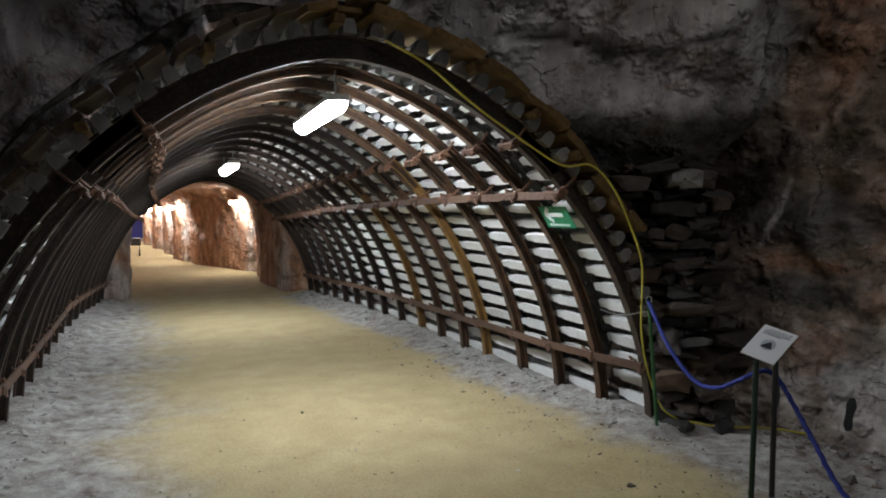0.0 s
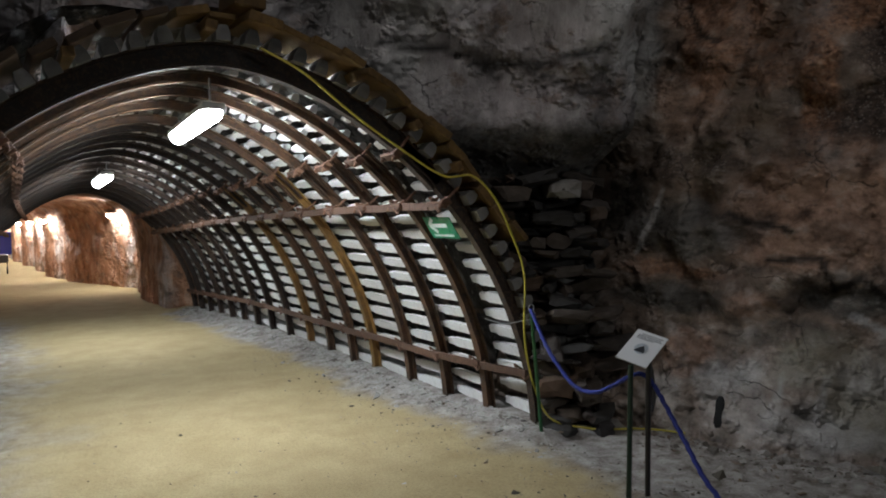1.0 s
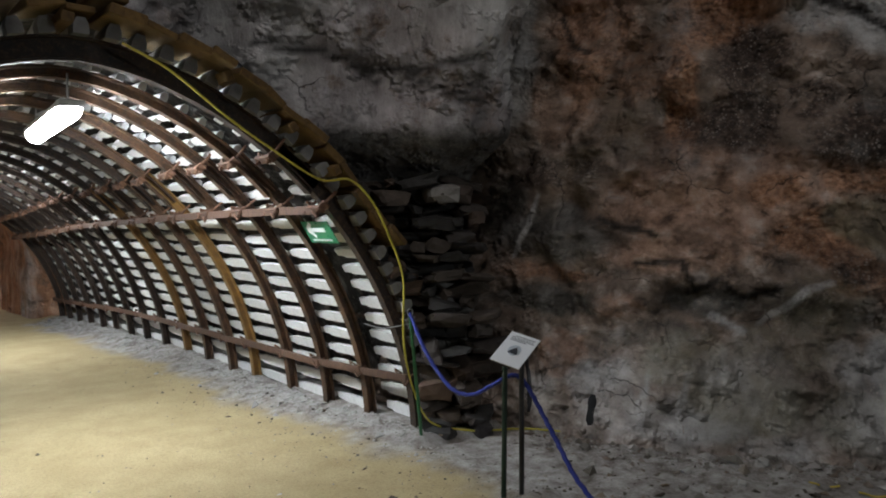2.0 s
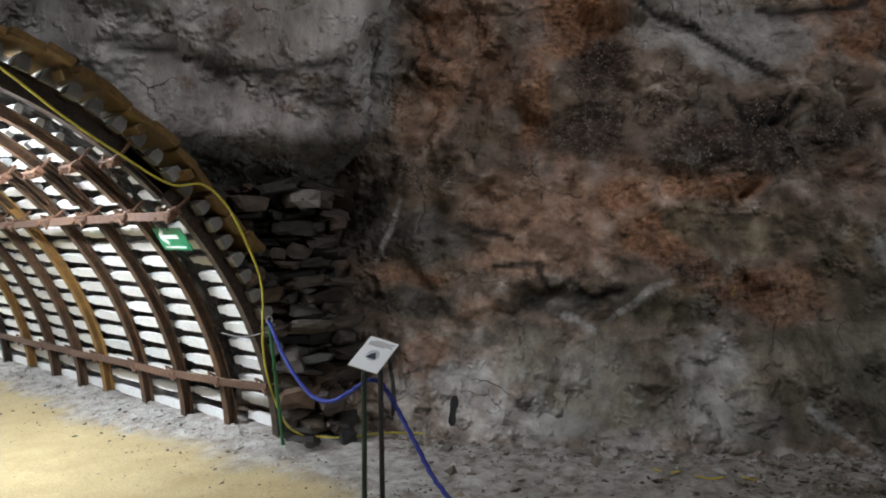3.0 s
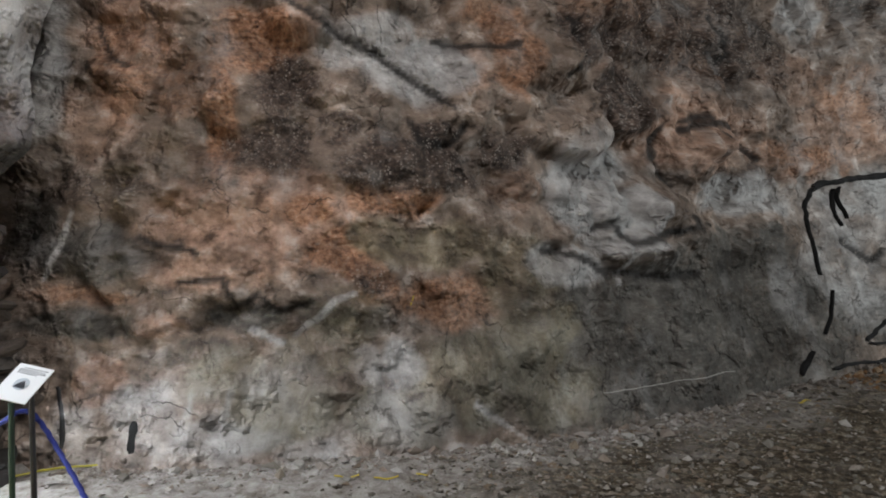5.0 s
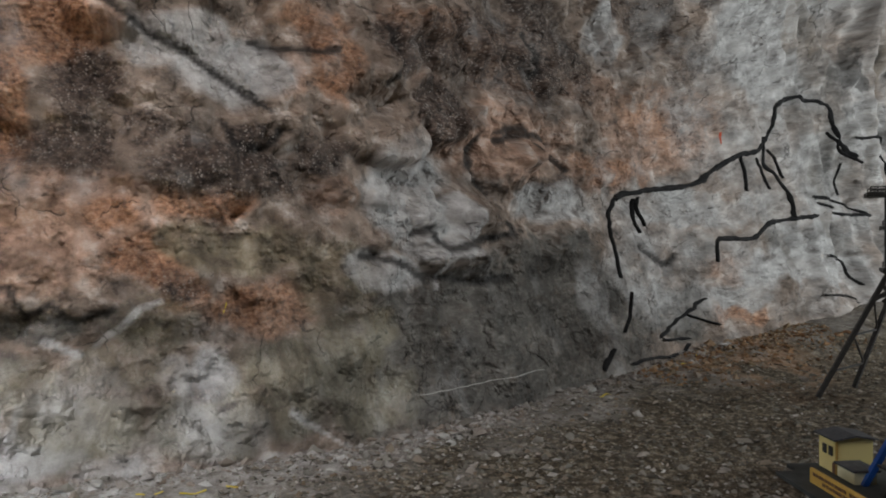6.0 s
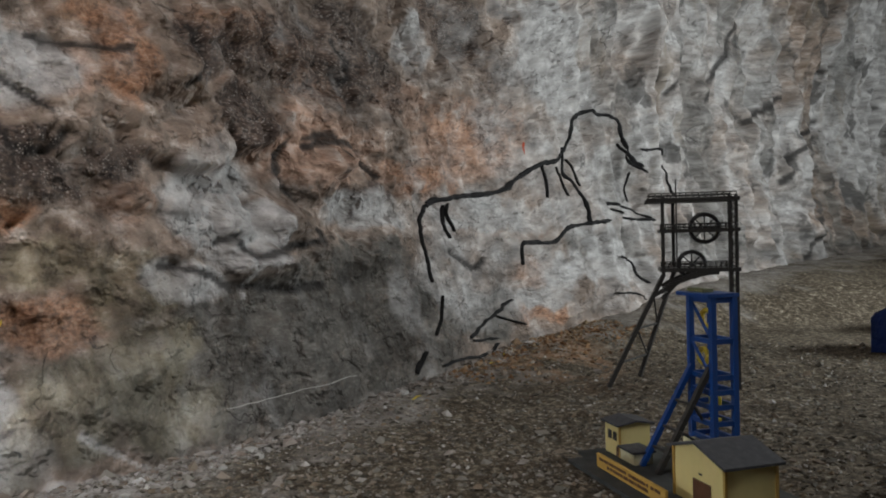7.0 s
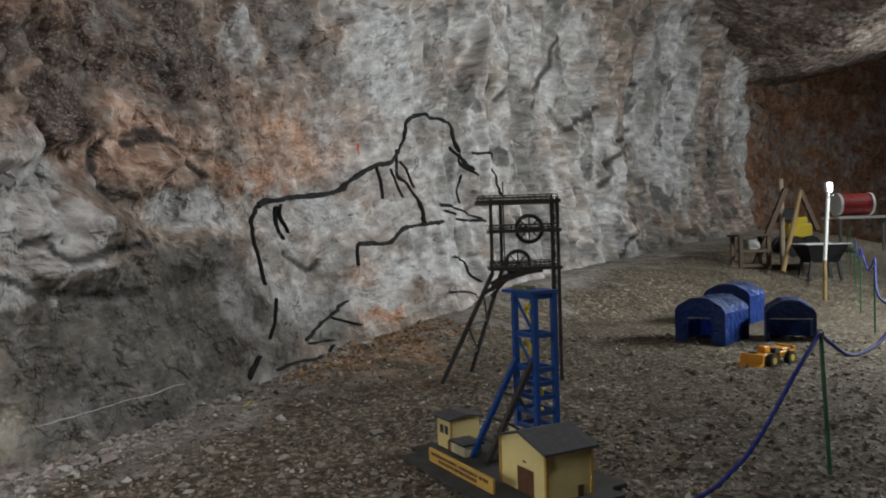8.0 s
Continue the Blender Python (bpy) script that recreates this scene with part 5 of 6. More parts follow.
# ---- lines drawn on the rock ----
drawing = thing("rock_drawing", pose(0, 0, 0), "black charcoal line drawing on the pale rock wall", "drawing")
STROKES = [
    (0.036, [(8.60, 1.87), (8.76, 1.92), (9.30, 1.99), (10.05, 2.07), (10.52, 2.26), (11.13, 2.51), (11.46, 2.56), (11.89, 2.81), (12.07, 3.09), (12.13, 3.27), (12.66, 3.44), (13.12, 3.41), (13.44, 3.32), (13.57, 3.04), (13.79, 2.76), (13.98, 2.62)]),
    (0.022, [(8.60, 1.87), (8.41, 1.70), (8.28, 1.46), (8.22, 1.15), (8.22, 1.00)]),
    (0.010, [(8.36, 0.84), (8.20, 0.61), (8.00, 0.46)]),
    (0.032, [(7.79, 0.31), (7.57, 0.13)]),
    (0.020, [(8.87, 1.87), (8.82, 1.67), (8.81, 1.48)]),
    (0.016, [(8.95, 1.89), (8.89, 1.77), (8.95, 1.56)]),
    (0.026, [(11.12, 2.49), (11.19, 2.29), (11.18, 2.03)]),
    (0.022, [(11.45, 2.47), (11.71, 2.28), (11.82, 2.07)]),
    (0.034, [(11.78, 2.80), (11.76, 2.41), (12.07, 2.20), (12.19, 1.90), (12.21, 1.66)]),
    (0.018, [(11.82, 2.63), (12.00, 2.51), (12.16, 2.23)]),
    (0.032, [(10.19, 1.11), (10.28, 1.37), (10.52, 1.40), (11.04, 1.39), (11.64, 1.59), (12.21, 1.65), (12.72, 1.70)]),
    (0.028, [(12.85, 1.98), (13.53, 1.92), (14.05, 1.72)]),
    (0.024, [(12.90, 1.89), (13.46, 1.74), (14.42, 1.70)]),
    (0.020, [(13.49, 2.99), (13.76, 2.71), (14.10, 2.52)]),
    (0.028, [(13.89, 2.89), (14.73, 2.96)]),
    (0.016, [(14.73, 2.96), (14.77, 2.35), (14.81, 2.14)]),
    (0.012, [(13.79, 2.52), (13.61, 2.02)]),
    (0.020, [(12.71, 1.12), (13.38, 1.03), (13.47, 0.81), (13.56, 0.66)]),
    (0.018, [(12.27, 0.60), (12.95, 0.54), (13.43, 0.40)]),
    (0.016, [(8.00, 0.15), (8.46, 0.15), (9.03, 0.12), (9.27, 0.21)]),
    (0.018, [(8.74, 0.33), (9.08, 0.44), (9.33, 0.53), (9.87, 0.68)]),
    (0.016, [(9.35, 0.54), (9.95, 0.37)]),
    (0.016, [(8.79, 0.30), (9.31, 0.27)])]


def wall_ribbon(line, width, rise=0.016, seed=0.0):
    """A low ridge of pigment or crust along a line on the rock, with a ragged outline."""
    run = sum(math.dist(a, b) for a, b in zip(line, line[1:]))
    count = max(int(run / 0.035), 8)
    pts = spline([(s, z, 0) for s, z in line], count) if len(line) > 2 else [Vector((*line[0], 0)).lerp(Vector((*line[1], 0)), k / (count - 1)) for k in range(count)]
    pts = [p + Vector((0.016 * fbm((p.x, p.y, 1 + seed), 0.25, 2), 0.016 * fbm((p.x, p.y, 4 + seed), 0.25, 2), 0)) for p in pts]
    bm, rows = bmesh.new(), []
    for i, p in enumerate(pts):
        d = (pts[min(i + 1, count - 1)] - pts[max(i - 1, 0)]).normalized()
        side = Vector((-d.y, d.x, 0))
        w = width * (1.0 + 0.5 * fbm((p.x, p.y, 7 + seed), 0.12, 3)) * (0.5 if i in (0, count - 1) else 1.0)
        row = []
        for k in (-1, -0.55, 0, 0.55, 1):
            q = p + side * (k * max(w, width * 0.3))
            row.append(bm.verts.new(wall_point(q.x, max(q.y, wall_foot(q.x)[0].z - 0.02), rise - (rise + 0.008) * k * k)))
        rows.append(row)
    for a, b in zip(rows, rows[1:]):
        for k in range(4):
            bm.faces.new((a[k], a[k + 1], b[k + 1], b[k]))
    return bm


for width, line in STROKES:
    part("stroke", wall_ribbon(line, width * 1.05, 0.04), CHARCOAL, drawing)


def wall_streak(name, line, width, mat, label, category):
    return tagged(finish(name, wall_ribbon(line, width * 0.85, 0.004, line[0][0]), mat, smooth=True), label, category)


wall_streak("salt_ledge", [(5.14, 0.27), (5.63, 0.27), (6.14, 0.29), (6.59, 0.28)], 0.008, CHALK, "thin whitish salt ledge line on the rock wall", "salt crust")
wall_streak("red_mark", [(10.78, 2.79), (10.74, 2.73), (10.77, 2.64)], 0.035, plain("red_marking_paint", (0.45, 0.06, 0.02), 0.7), "small red paint mark on the rock wall", "paint mark")
wall_streak("yellow_tag", [(3.69, 1.06), (3.68, 1.01), (3.66, 0.96)], 0.014, BRIGHT_YELLOW, "small yellow tag stuck on the rock wall", "tag")
# flat black patch painted for the shade inside the socket
wall_streak("drill_hole", [(1.79, 0.29), (1.79, 0.19), (1.80, 0.09)], 0.062, CHARCOAL, "short black socket in the rock wall", "hole")
wall_streak("dark_seam", [(1.26, 0.51), (1.33, 0.34), (1.34, 0.13)], 0.04, BLACK, "dark upright seam in the rock foot", "seam")

for x, y, turn in ((4.28, 1.84, -62), (4.37, 1.62, -58), (4.55, 1.42, -60), (7.0, -0.85, -35), (8.55, -1.75, -40), (8.9, -1.95, -25)):
    bm = bmesh.new()
    add_box(bm, (0, 0, 0), (0.15, 0.022, 0.004), 0.001)
    bmesh.ops.subdivide_edges(bm, edges=[e for e in bm.edges if abs((e.verts[0].co - e.verts[1].co).x) > 0.1], cuts=4)
    for v in bm.verts:
        v.co.z += 0.008 * math.sin(v.co.x * 40 + x)
    ob = finish("yellow_tape", bm, BRIGHT_YELLOW)
    ob.matrix_basis = pose(x, y, ground_height(x, y) + 0.012, 0, 0, turn)
    tagged(ob, "short strip of yellow tape on the ground", "tape", "strips of yellow tape")


# ---- model headframe of dark iron ----
def wheel(parent, at, radius, mat, name="winding_wheel"):
    ob = part(name, tube([at + Vector((radius * math.cos(k * math.pi / 16), 0, radius * math.sin(k * math.pi / 16))) for k in range(33)], 0.020, 7), mat, parent, "black spoked wheel")
    bm = bmesh.new()
    for k in range(8):
        a = k * math.pi / 4
        add_rod(bm, (0, 0, 0), (radius * math.cos(a), 0, radius * math.sin(a)), 0.007, 5)
    add_rod(bm, (0, -0.05, 0), (0, 0.05, 0), 0.02, 8)
    spokes = part("spokes", bm, mat, ob)
    spokes.location = at
    return ob


frame_x = Vector((-0.294, -0.956, 0))
headframe = thing("model_headframe", Matrix.Translation((7.2, -3.55, ground_height(7.2, -3.55))) @ Matrix.Rotation(math.atan2(frame_x.y, frame_x.x), 4, "Z"), "dark iron model of a mine headframe with two winding wheels", "model headframe")
L, R, F, K = -0.33, 0.33, -0.02, 0.34
for x, y, lo in ((L, F, 1.06), (L + 0.12, K, 1.06), (R - 0.06, F, 0.0), (R, F + 0.02, 0.0), (R, K, 0.0)):
    part("column", beams(((x, y, lo - 0.02), (x, y, 1.80)), w=0.032, h=0.032), IRON, headframe)
for z, over in ((1.10, 0.0), (1.47, 0.0), (1.76, 0.12)):
    bm = boxes((((L + R) / 2 - over / 2, (F + K) / 2, z), (R - L + 0.06 + over, K - F + 0.06, 0.035)))
    part("deck", bm, IRON, headframe)
    segs = []
    for y in (F - 0.02, K + 0.02):
        segs += [((L - over, y, z + 0.065), (R, y, z + 0.065)), ((L - over, y, z + 0.035), (R, y, z + 0.035))]
        segs += [((L - over + k * (R - L + over) / 14, y, z), (L - over + k * (R - L + over) / 14, y, z + 0.065)) for k in range(15)]
    part("railing", rods(*segs, radius=0.0055, sides=4), IRON, headframe, "thin iron railing")
wheel(headframe, Vector((0.05, 0.02, 1.49)), 0.13, BLACK)
wheel(headframe, Vector((-0.07, 0.02, 1.15)), 0.12, BLACK)
for a, b in (((L, F, 1.06), (-0.86, -0.14, 0.0)), ((L + 0.12, K, 1.06), (-0.555, 0.47, 0.0)), ((-0.10, F, 1.04), (L - 0.1, F - 0.02, 0.86)), ((-0.1, K, 1.04), (L, K + 0.02, 0.80))):
    part("leg", beams((a, b), w=0.044, h=0.036), IRON, headframe)
for u in (0.18, 0.48, 0.78):
    a, b = Vector((L, F, 1.06)).lerp(Vector((-0.86, -0.14, 0)), u), Vector((L + 0.12, K, 1.06)).lerp(Vector((-0.555, 0.47, 0)), u)
    part("cross_brace", beams((a, b), w=0.016, h=0.016), IRON, headframe)
    if u < 0.7:
        c = Vector((L + 0.12, K, 1.06)).lerp(Vector((-0.555, 0.47, 0)), u + 0.3)
        part("cross_brace", beams((a, c), w=0.014, h=0.014), IRON, headframe)
for y in (F, K):
    bm = bmesh.new()
    for k in range(9):
        u, v = k / 9, (k + 1) / 9
        add_beam(bm, Vector((L + 0.5 * u, y, 1.08 - 0.16 * (1 - u) ** 2)), Vector((L + 0.5 * v, y, 1.08 - 0.16 * (1 - v) ** 2)), 0.03, 0.05)
    part("gusset", bm, IRON, headframe)
segs = []
for k in range(14):
    z = 0.05 + k * 0.125
    segs += [((R, F, z), (R, K, z + 0.0)), ((R - 0.06, F, z), (R, F, z + 0.06)), ((R, F, z), (R, K, z + 0.125))]
part("ladder_lattice", rods(*segs, radius=0.005, sides=4), IRON, headframe)
part("mast", rods(((L + 0.13, 0.05, 1.1), (L + 0.13, 0.05, 1.96)), radius=0.008, sides=6), IRON, headframe)

# ---- painted mine model: blue tower, cream sheds ----
model = thing("mine_model", pose(4.55, -2.30, ground_height(4.55, -2.3) + 0.005, 0, 0, 12), "painted mine model with blue tower and cream sheds", "model")
bm = boxes(((0.03, 0.0, 0.012), (1.50, 0.84, 0.024)), bevel=0.0)
bmesh.ops.bevel(bm, geom=[e for e in bm.edges if abs((e.verts[0].co - e.verts[1].co).z) > 0.01], offset=0.14, segments=5, affect="EDGES")
part("baseboard", bm, plain("baseboard_grey", (0.035, 0.038, 0.036), 0.8, 0, 0.4, 12, (0.03, 0.03, 0.03)), model, "dark grey rounded baseboard")


def gabled(name, x0, x1, y0, y1, eave, ridge, mat, label, over=0.03, axis="y"):
    """A small shed body with gable ends, closed below."""
    bm = bmesh.new()
    b = 0.024
    if axis == "y":
        xm = (x0 + x1) / 2
        prof = [(x0, b), (x1, b), (x1, eave), (xm, ridge), (x0, eave)]
        ends = [[bm.verts.new((x, y, z)) for x, z in prof] for y in (y0, y1)]
    else:
        ym = (y0 + y1) / 2
        prof = [(y0, b), (y1, b), (y1, eave), (ym, ridge), (y0, eave)]
        ends = [[bm.verts.new((x, y, z)) for y, z in prof] for x in (x0, x1)]
    for k in range(5):
        bm.faces.new((ends[0][k], ends[0][(k + 1) % 5], ends[1][(k + 1) % 5], ends[1][k]))
    bm.faces.new(ends[0])
    bm.faces.new(ends[1])
    bmesh.ops.recalc_face_normals(bm, faces=bm.faces)
    return part(name, bm, mat, model, label)


def roof_slab(p, q, r, s, thick=0.014):
    bm = bmesh.new()
    v = [bm.verts.new(k) for k in (p, q, r, s)]
    f = bm.faces.new(v)
    e = bmesh.ops.extrude_face_region(bm, geom=[f])
    bmesh.ops.translate(bm, vec=(0, 0, thick), verts=[k for k in e["geom"] if isinstance(k, bmesh.types.BMVert)])
    bmesh.ops.recalc_face_normals(bm, faces=bm.faces)
    return bm


house = gabled("house", -0.60, -0.16, -0.15, 0.155, 0.29, 0.355, CREAM, "cream painted model house")
xm = -0.38
part("roof", roof_slab((xm, -0.18, 0.357), (xm, 0.185, 0.357), (-0.635, 0.185, 0.282), (-0.635, -0.18, 0.282)), ROOF, house, "charcoal felt roof")
part("roof", roof_slab((xm, -0.18, 0.357), (xm, 0.185, 0.357), (-0.125, 0.185, 0.282), (-0.125, -0.18, 0.282)), ROOF, house, "charcoal felt roof")
part("door", boxes(((-0.41, 0.158, 0.095), (0.15, 0.006, 0.14))), BROWN_DOOR, house, "brown door")
part("door", boxes(((-0.603, -0.07, 0.055), (0.006, 0.035, 0.06))), BROWN_DOOR, house, "small brown door")
part("vent", boxes(((-0.40, 0.158, 0.20), (0.03, 0.004, 0.008))), BLACK, house)
for x, y in ((-0.60, 0.155), (-0.60, -0.15), (-0.16, 0.155)):
    part("corner_strip", boxes(((x, y, 0.157), (0.016, 0.016, 0.266))), EDGE_WOOD, house)
shed = gabled("shed", 0.54, 0.73, -0.12, 0.10, 0.225, 0.245, CREAM, "cream painted model shed", axis="x")
part("roof", roof_slab((0.52, -0.01, 0.248), (0.75, -0.01, 0.248), (0.75, 0.125, 0.224), (0.52, 0.125, 0.224), 0.01), ROOF, shed)
part("roof", roof_slab((0.52, -0.01, 0.248), (0.75, -0.01, 0.248), (0.75, -0.145, 0.224), (0.52, -0.145, 0.224), 0.01), ROOF, shed)
for x in (0.60, 0.665):
    part("window", boxes(((x, 0.102, 0.15), (0.042, 0.006, 0.055))), BLACK, shed, "dark window")
part("door", boxes(((0.565, 0.102, 0.055), (0.03, 0.006, 0.06))), BROWN_DOOR, shed)
part("corner_strip", boxes(((0.54, 0.10, 0.125), (0.012, 0.012, 0.2))), EDGE_WOOD, shed)
annex = part("annex", boxes(((0.44, 0.04, 0.06), (0.17, 0.13, 0.07))), CREAM_PALE, model, "low cream annex")
part("roof", boxes(((0.44, 0.04, 0.102), (0.20, 0.16, 0.012))), ROOF, annex)
part("hut", boxes(((0.30, -0.28, 0.10), (0.10, 0.08, 0.16))), CREAM_PALE, model, "small cream hut")
sign = part("name_board", boxes(((0.05, 0.315, 0.068), (0.76, 0.02, 0.085)), bevel=0.003), plain("ochre_board", (0.50, 0.31, 0.07), 0.6, 0, 0.2, 20), model, "ochre name board")
rng = random.Random(8)
bm = bmesh.new()
for row, z in enumerate((0.085, 0.055)):
    x = 0.38 if row == 0 else 0.28
    while x > (-0.28 if row == 0 else -0.18):
        w = rng.uniform(0.018, 0.03)
        add_box(bm, (x, 0.3265, z), (w, 0.004, 0.018))
        x -= w + (0.008 if rng.random() > 0.15 else 0.03)
tagged(part("lettering", bm, BROWN_DOOR, sign, "two rows of dark brown letters"), kind="stuff")
tower = new("tower")
tower.parent = model
tower["label"] = "bright blue lattice tower"
tower.location = (0.215, -0.37, 0.02)
W, D = 0.112, 0.075
for x in (-W, W):
    for y in (-D, D):
        part("upright", beams(((x, y, 0), (x, y, 1.05)), w=0.034, h=0.034), TOWER_BLUE, tower)
for z in (0.08, 0.18, 0.28, 0.38, 0.47, 0.56, 0.78, 1.03):
    part("ring", beams(((-W, -D, z), (W, -D, z)), ((-W, D, z), (W, D, z)), ((-W, -D, z), (-W, D, z)), ((W, -D, z), (W, D, z)), w=0.022, h=0.030), TOWER_BLUE, tower)
part("top_deck", boxes(((0.03, 0.01, 1.06), (0.33, 0.22, 0.022))), TOWER_BLUE, tower)
part("motor", boxes(((0.07, 0.03, 1.083), (0.17, 0.07, 0.022))), plain("drab_olive", (0.13, 0.14, 0.06), 0.6), tower, "olive box on the deck")
for z0, z1 in ((0.55, 0.78), (0.78, 1.03)):
    part("diagonal", beams(((-W, D, z0), (W, D, z1)), w=0.014, h=0.014), TOWER_BLUE, tower)
for at, r in ((Vector((0.02, 0.02, 0.91)), 0.05), (Vector((0.06, 0.02, 0.67)), 0.045)):
    part("yellow_wheel", tube([at + Vector((r * math.cos(k * math.pi / 10), 0, r * math.sin(k * math.pi / 10))) for k in range(21)], 0.016, 6), BRIGHT_YELLOW, tower, "yellow wheel")
for z in (0.40, 0.27):
    part("yellow_cage", boxes(((-0.02, 0.0, z), (0.07, 0.05, 0.06)), bevel=0.006), BRIGHT_YELLOW, tower, "small yellow cage")
part("lift_rope", rods(((-0.02, 0, 0.2), (-0.02, 0, 1.05)), ((0.03, 0, 0.2), (0.03, 0, 1.05)), radius=0.003, sides=4), BLACK, tower)
for x, mat in ((0.10, TOWER_BLUE), (-0.08, IRON)):
    part("backstay", beams(((x, D, 0.62), (x + 0.03, 0.43, 0.0)), w=0.036, h=0.030), mat, tower)
for u in (0.35, 0.6, 0.8):
    y, z = D + (0.43 - D) * u, 0.62 * (1 - u)
    part("backstay_brace", beams(((-0.09, y, z), (0.14, y, z)), ((-0.09, y, z), (0.0, D, max(z - 0.12, 0.02))), w=0.014, h=0.014), IRON, tower)


# ---- model shelters and loader ----
def shelter(at, turn, width, depth, eave, ridge, mat, top, opened, label):
    """A tarpaulin tunnel tent with sagging roof, open at the front."""
    ob = thing("tarpaulin_shelter", pose(*at, ground_height(*at), 0, 0, turn), label, "shelter", "model shelters")
    w = width / 2
    prof = [(-w, 0.0), (-w, eave * 0.9), (-w * 0.86, eave * 1.05), (-w * 0.35, ridge * 0.98), (0.0, ridge), (w * 0.35, ridge * 0.98), (w * 0.86, eave * 1.05), (w, eave * 0.9), (w, 0.0)]
    n = 9
    bm = bmesh.new()
    rows = []
    for k in range(n):
        y = depth * k / (n - 1)
        sag = 0.014 * math.cos(k * math.pi) + 0.008 * math.sin(k * 2.3)
        rows.append([bm.verts.new((x * (1 + 0.01 * math.sin(3 * k + i)), y, max(z + (sag if z > 0.05 else 0), 0))) for i, (x, z) in enumerate(prof)])
    for a, b in zip(rows, rows[1:]):
        for i in range(len(prof) - 1):
            f = bm.faces.new((a[i], a[i + 1], b[i + 1], b[i]))
            f.material_index = 1 if 2 <= i <= 5 else 0
    bm.faces.new(rows[-1])
    bmesh.ops.solidify(bm, geom=bm.faces[:], thickness=0.008)
    cover = part("cover", bm, mat, ob)
    cover.data.materials.append(top)
    bm = bmesh.new()
    d = opened
    ring_out = [(x, z) for x, z in prof]
    gap = [(-w * d, 0.0), (-w * d, eave * 0.72), (-w * d * 0.6, eave * 0.74), (-w * d * 0.3, eave * 0.74), (0, eave * 0.74), (w * d * 0.3, eave * 0.74), (w * d * 0.6, eave * 0.74), (w * d, eave * 0.72), (w * d, 0.0)]
    a = [bm.verts.new((x, -0.004, z)) for x, z in ring_out]
    b = [bm.verts.new((x, -0.008 + 0.006 * math.sin(9 * x), z)) for x, z in gap]
    for i in range(len(a) - 1):
        bm.faces.new((a[i], a[i + 1], b[i + 1], b[i]))
    bmesh.ops.solidify(bm, geom=bm.faces[:], thickness=0.006)
    part("front_flap", bm, mat, ob, "front sheet with an opening")
    part("door_bar", rods(((-w * d, -0.014, eave * 0.74), (w * d, -0.014, eave * 0.74)), radius=0.009, sides=6), STEEL, ob, "pale rolled edge over the opening")
    for x in (-w + 0.012, w - 0.012):
        for y in (0.02, depth - 0.02):
            part("pole", rods(((x, y, 0), (x, y, eave * 0.92)), radius=0.008, sides=6), STEEL, ob)
    return ob


shelter((8.51, -6.455), -148.9, 0.66, 0.78, 0.44, 0.57, TARP, TARP_TOP, 0.45, "blue tarpaulin model shelter with a low opening on the gravel")
shelter((10.02, -8.00), -148.9, 0.70, 0.62, 0.46, 0.58, TARP, TARP_TOP, 0.05, "bright blue tarpaulin model shelter with a closed front")
shelter((8.09, -7.49), -127.2, 0.58, 0.62, 0.40, 0.52, TARP_DARK, TARP_TOP, 0.86, "navy tarpaulin model shelter with a wide open front")

loader = thing("toy_loader", pose(7.04, -6.30, ground_height(7.04, -6.3), 0, 0, -72), "orange-yellow low toy mine loader on the gravel", "loader")
bm = boxes(((0.16, 0, 0.11), (0.30, 0.20, 0.07)), ((0.20, 0, 0.155), (0.22, 0.16, 0.03)), ((0.29, 0, 0.14), (0.06, 0.2, 0.09)), bevel=0.008)
part("engine_body", bm, ORANGE, loader)
bm = boxes(((-0.13, 0, 0.10), (0.22, 0.15, 0.06)), ((-0.05, 0.05, 0.16), (0.10, 0.09, 0.08)), bevel=0.007)
part("front_frame", bm, ORANGE, loader)
part("seat_box", boxes(((-0.02, -0.06, 0.16), (0.08, 0.06, 0.05)), bevel=0.004), RUBBER, loader, "dark seat")
bm = beams(((-0.10, 0.05, 0.13), (-0.34, 0.05, 0.09)), ((-0.10, -0.05, 0.13), (-0.34, -0.05, 0.09)), w=0.02, h=0.03)
part("arm", bm, ORANGE, loader)
bm = bmesh.new()
prof = [(-0.32, 0.15), (-0.33, 0.03), (-0.44, 0.012), (-0.45, 0.03), (-0.36, 0.06), (-0.345, 0.15)]
ends = [[bm.verts.new((x, y, z)) for x, z in prof] for y in (-0.13, 0.13)]
for k in range(6):
    bm.faces.new((ends[0][k], ends[0][(k + 1) % 6], ends[1][(k + 1) % 6], ends[1][k]))
bm.faces.new(ends[0])
bm.faces.new(ends[1])
bmesh.ops.recalc_face_normals(bm, faces=bm.faces)
part("bucket", bm, ORANGE, loader)
for x in (-0.16, 0.17):
    for y in (-0.115, 0.115):
        tyre = part("tyre", rods(((x, y - 0.032, 0.072), (x, y + 0.032, 0.072)), radius=0.072, sides=16), RUBBER, loader, "black tyre")
        part("rim", rods(((x, y - 0.036, 0.072), (x, y + 0.036, 0.072)), radius=0.036, sides=12), BRIGHT_YELLOW, tyre, "yellow rim")


# ---- gear at the far end of the chamber ----
def at_ground(x, y, turn=0.0):
    return pose(x, y, ground_height(x, y), 0, 0, turn)


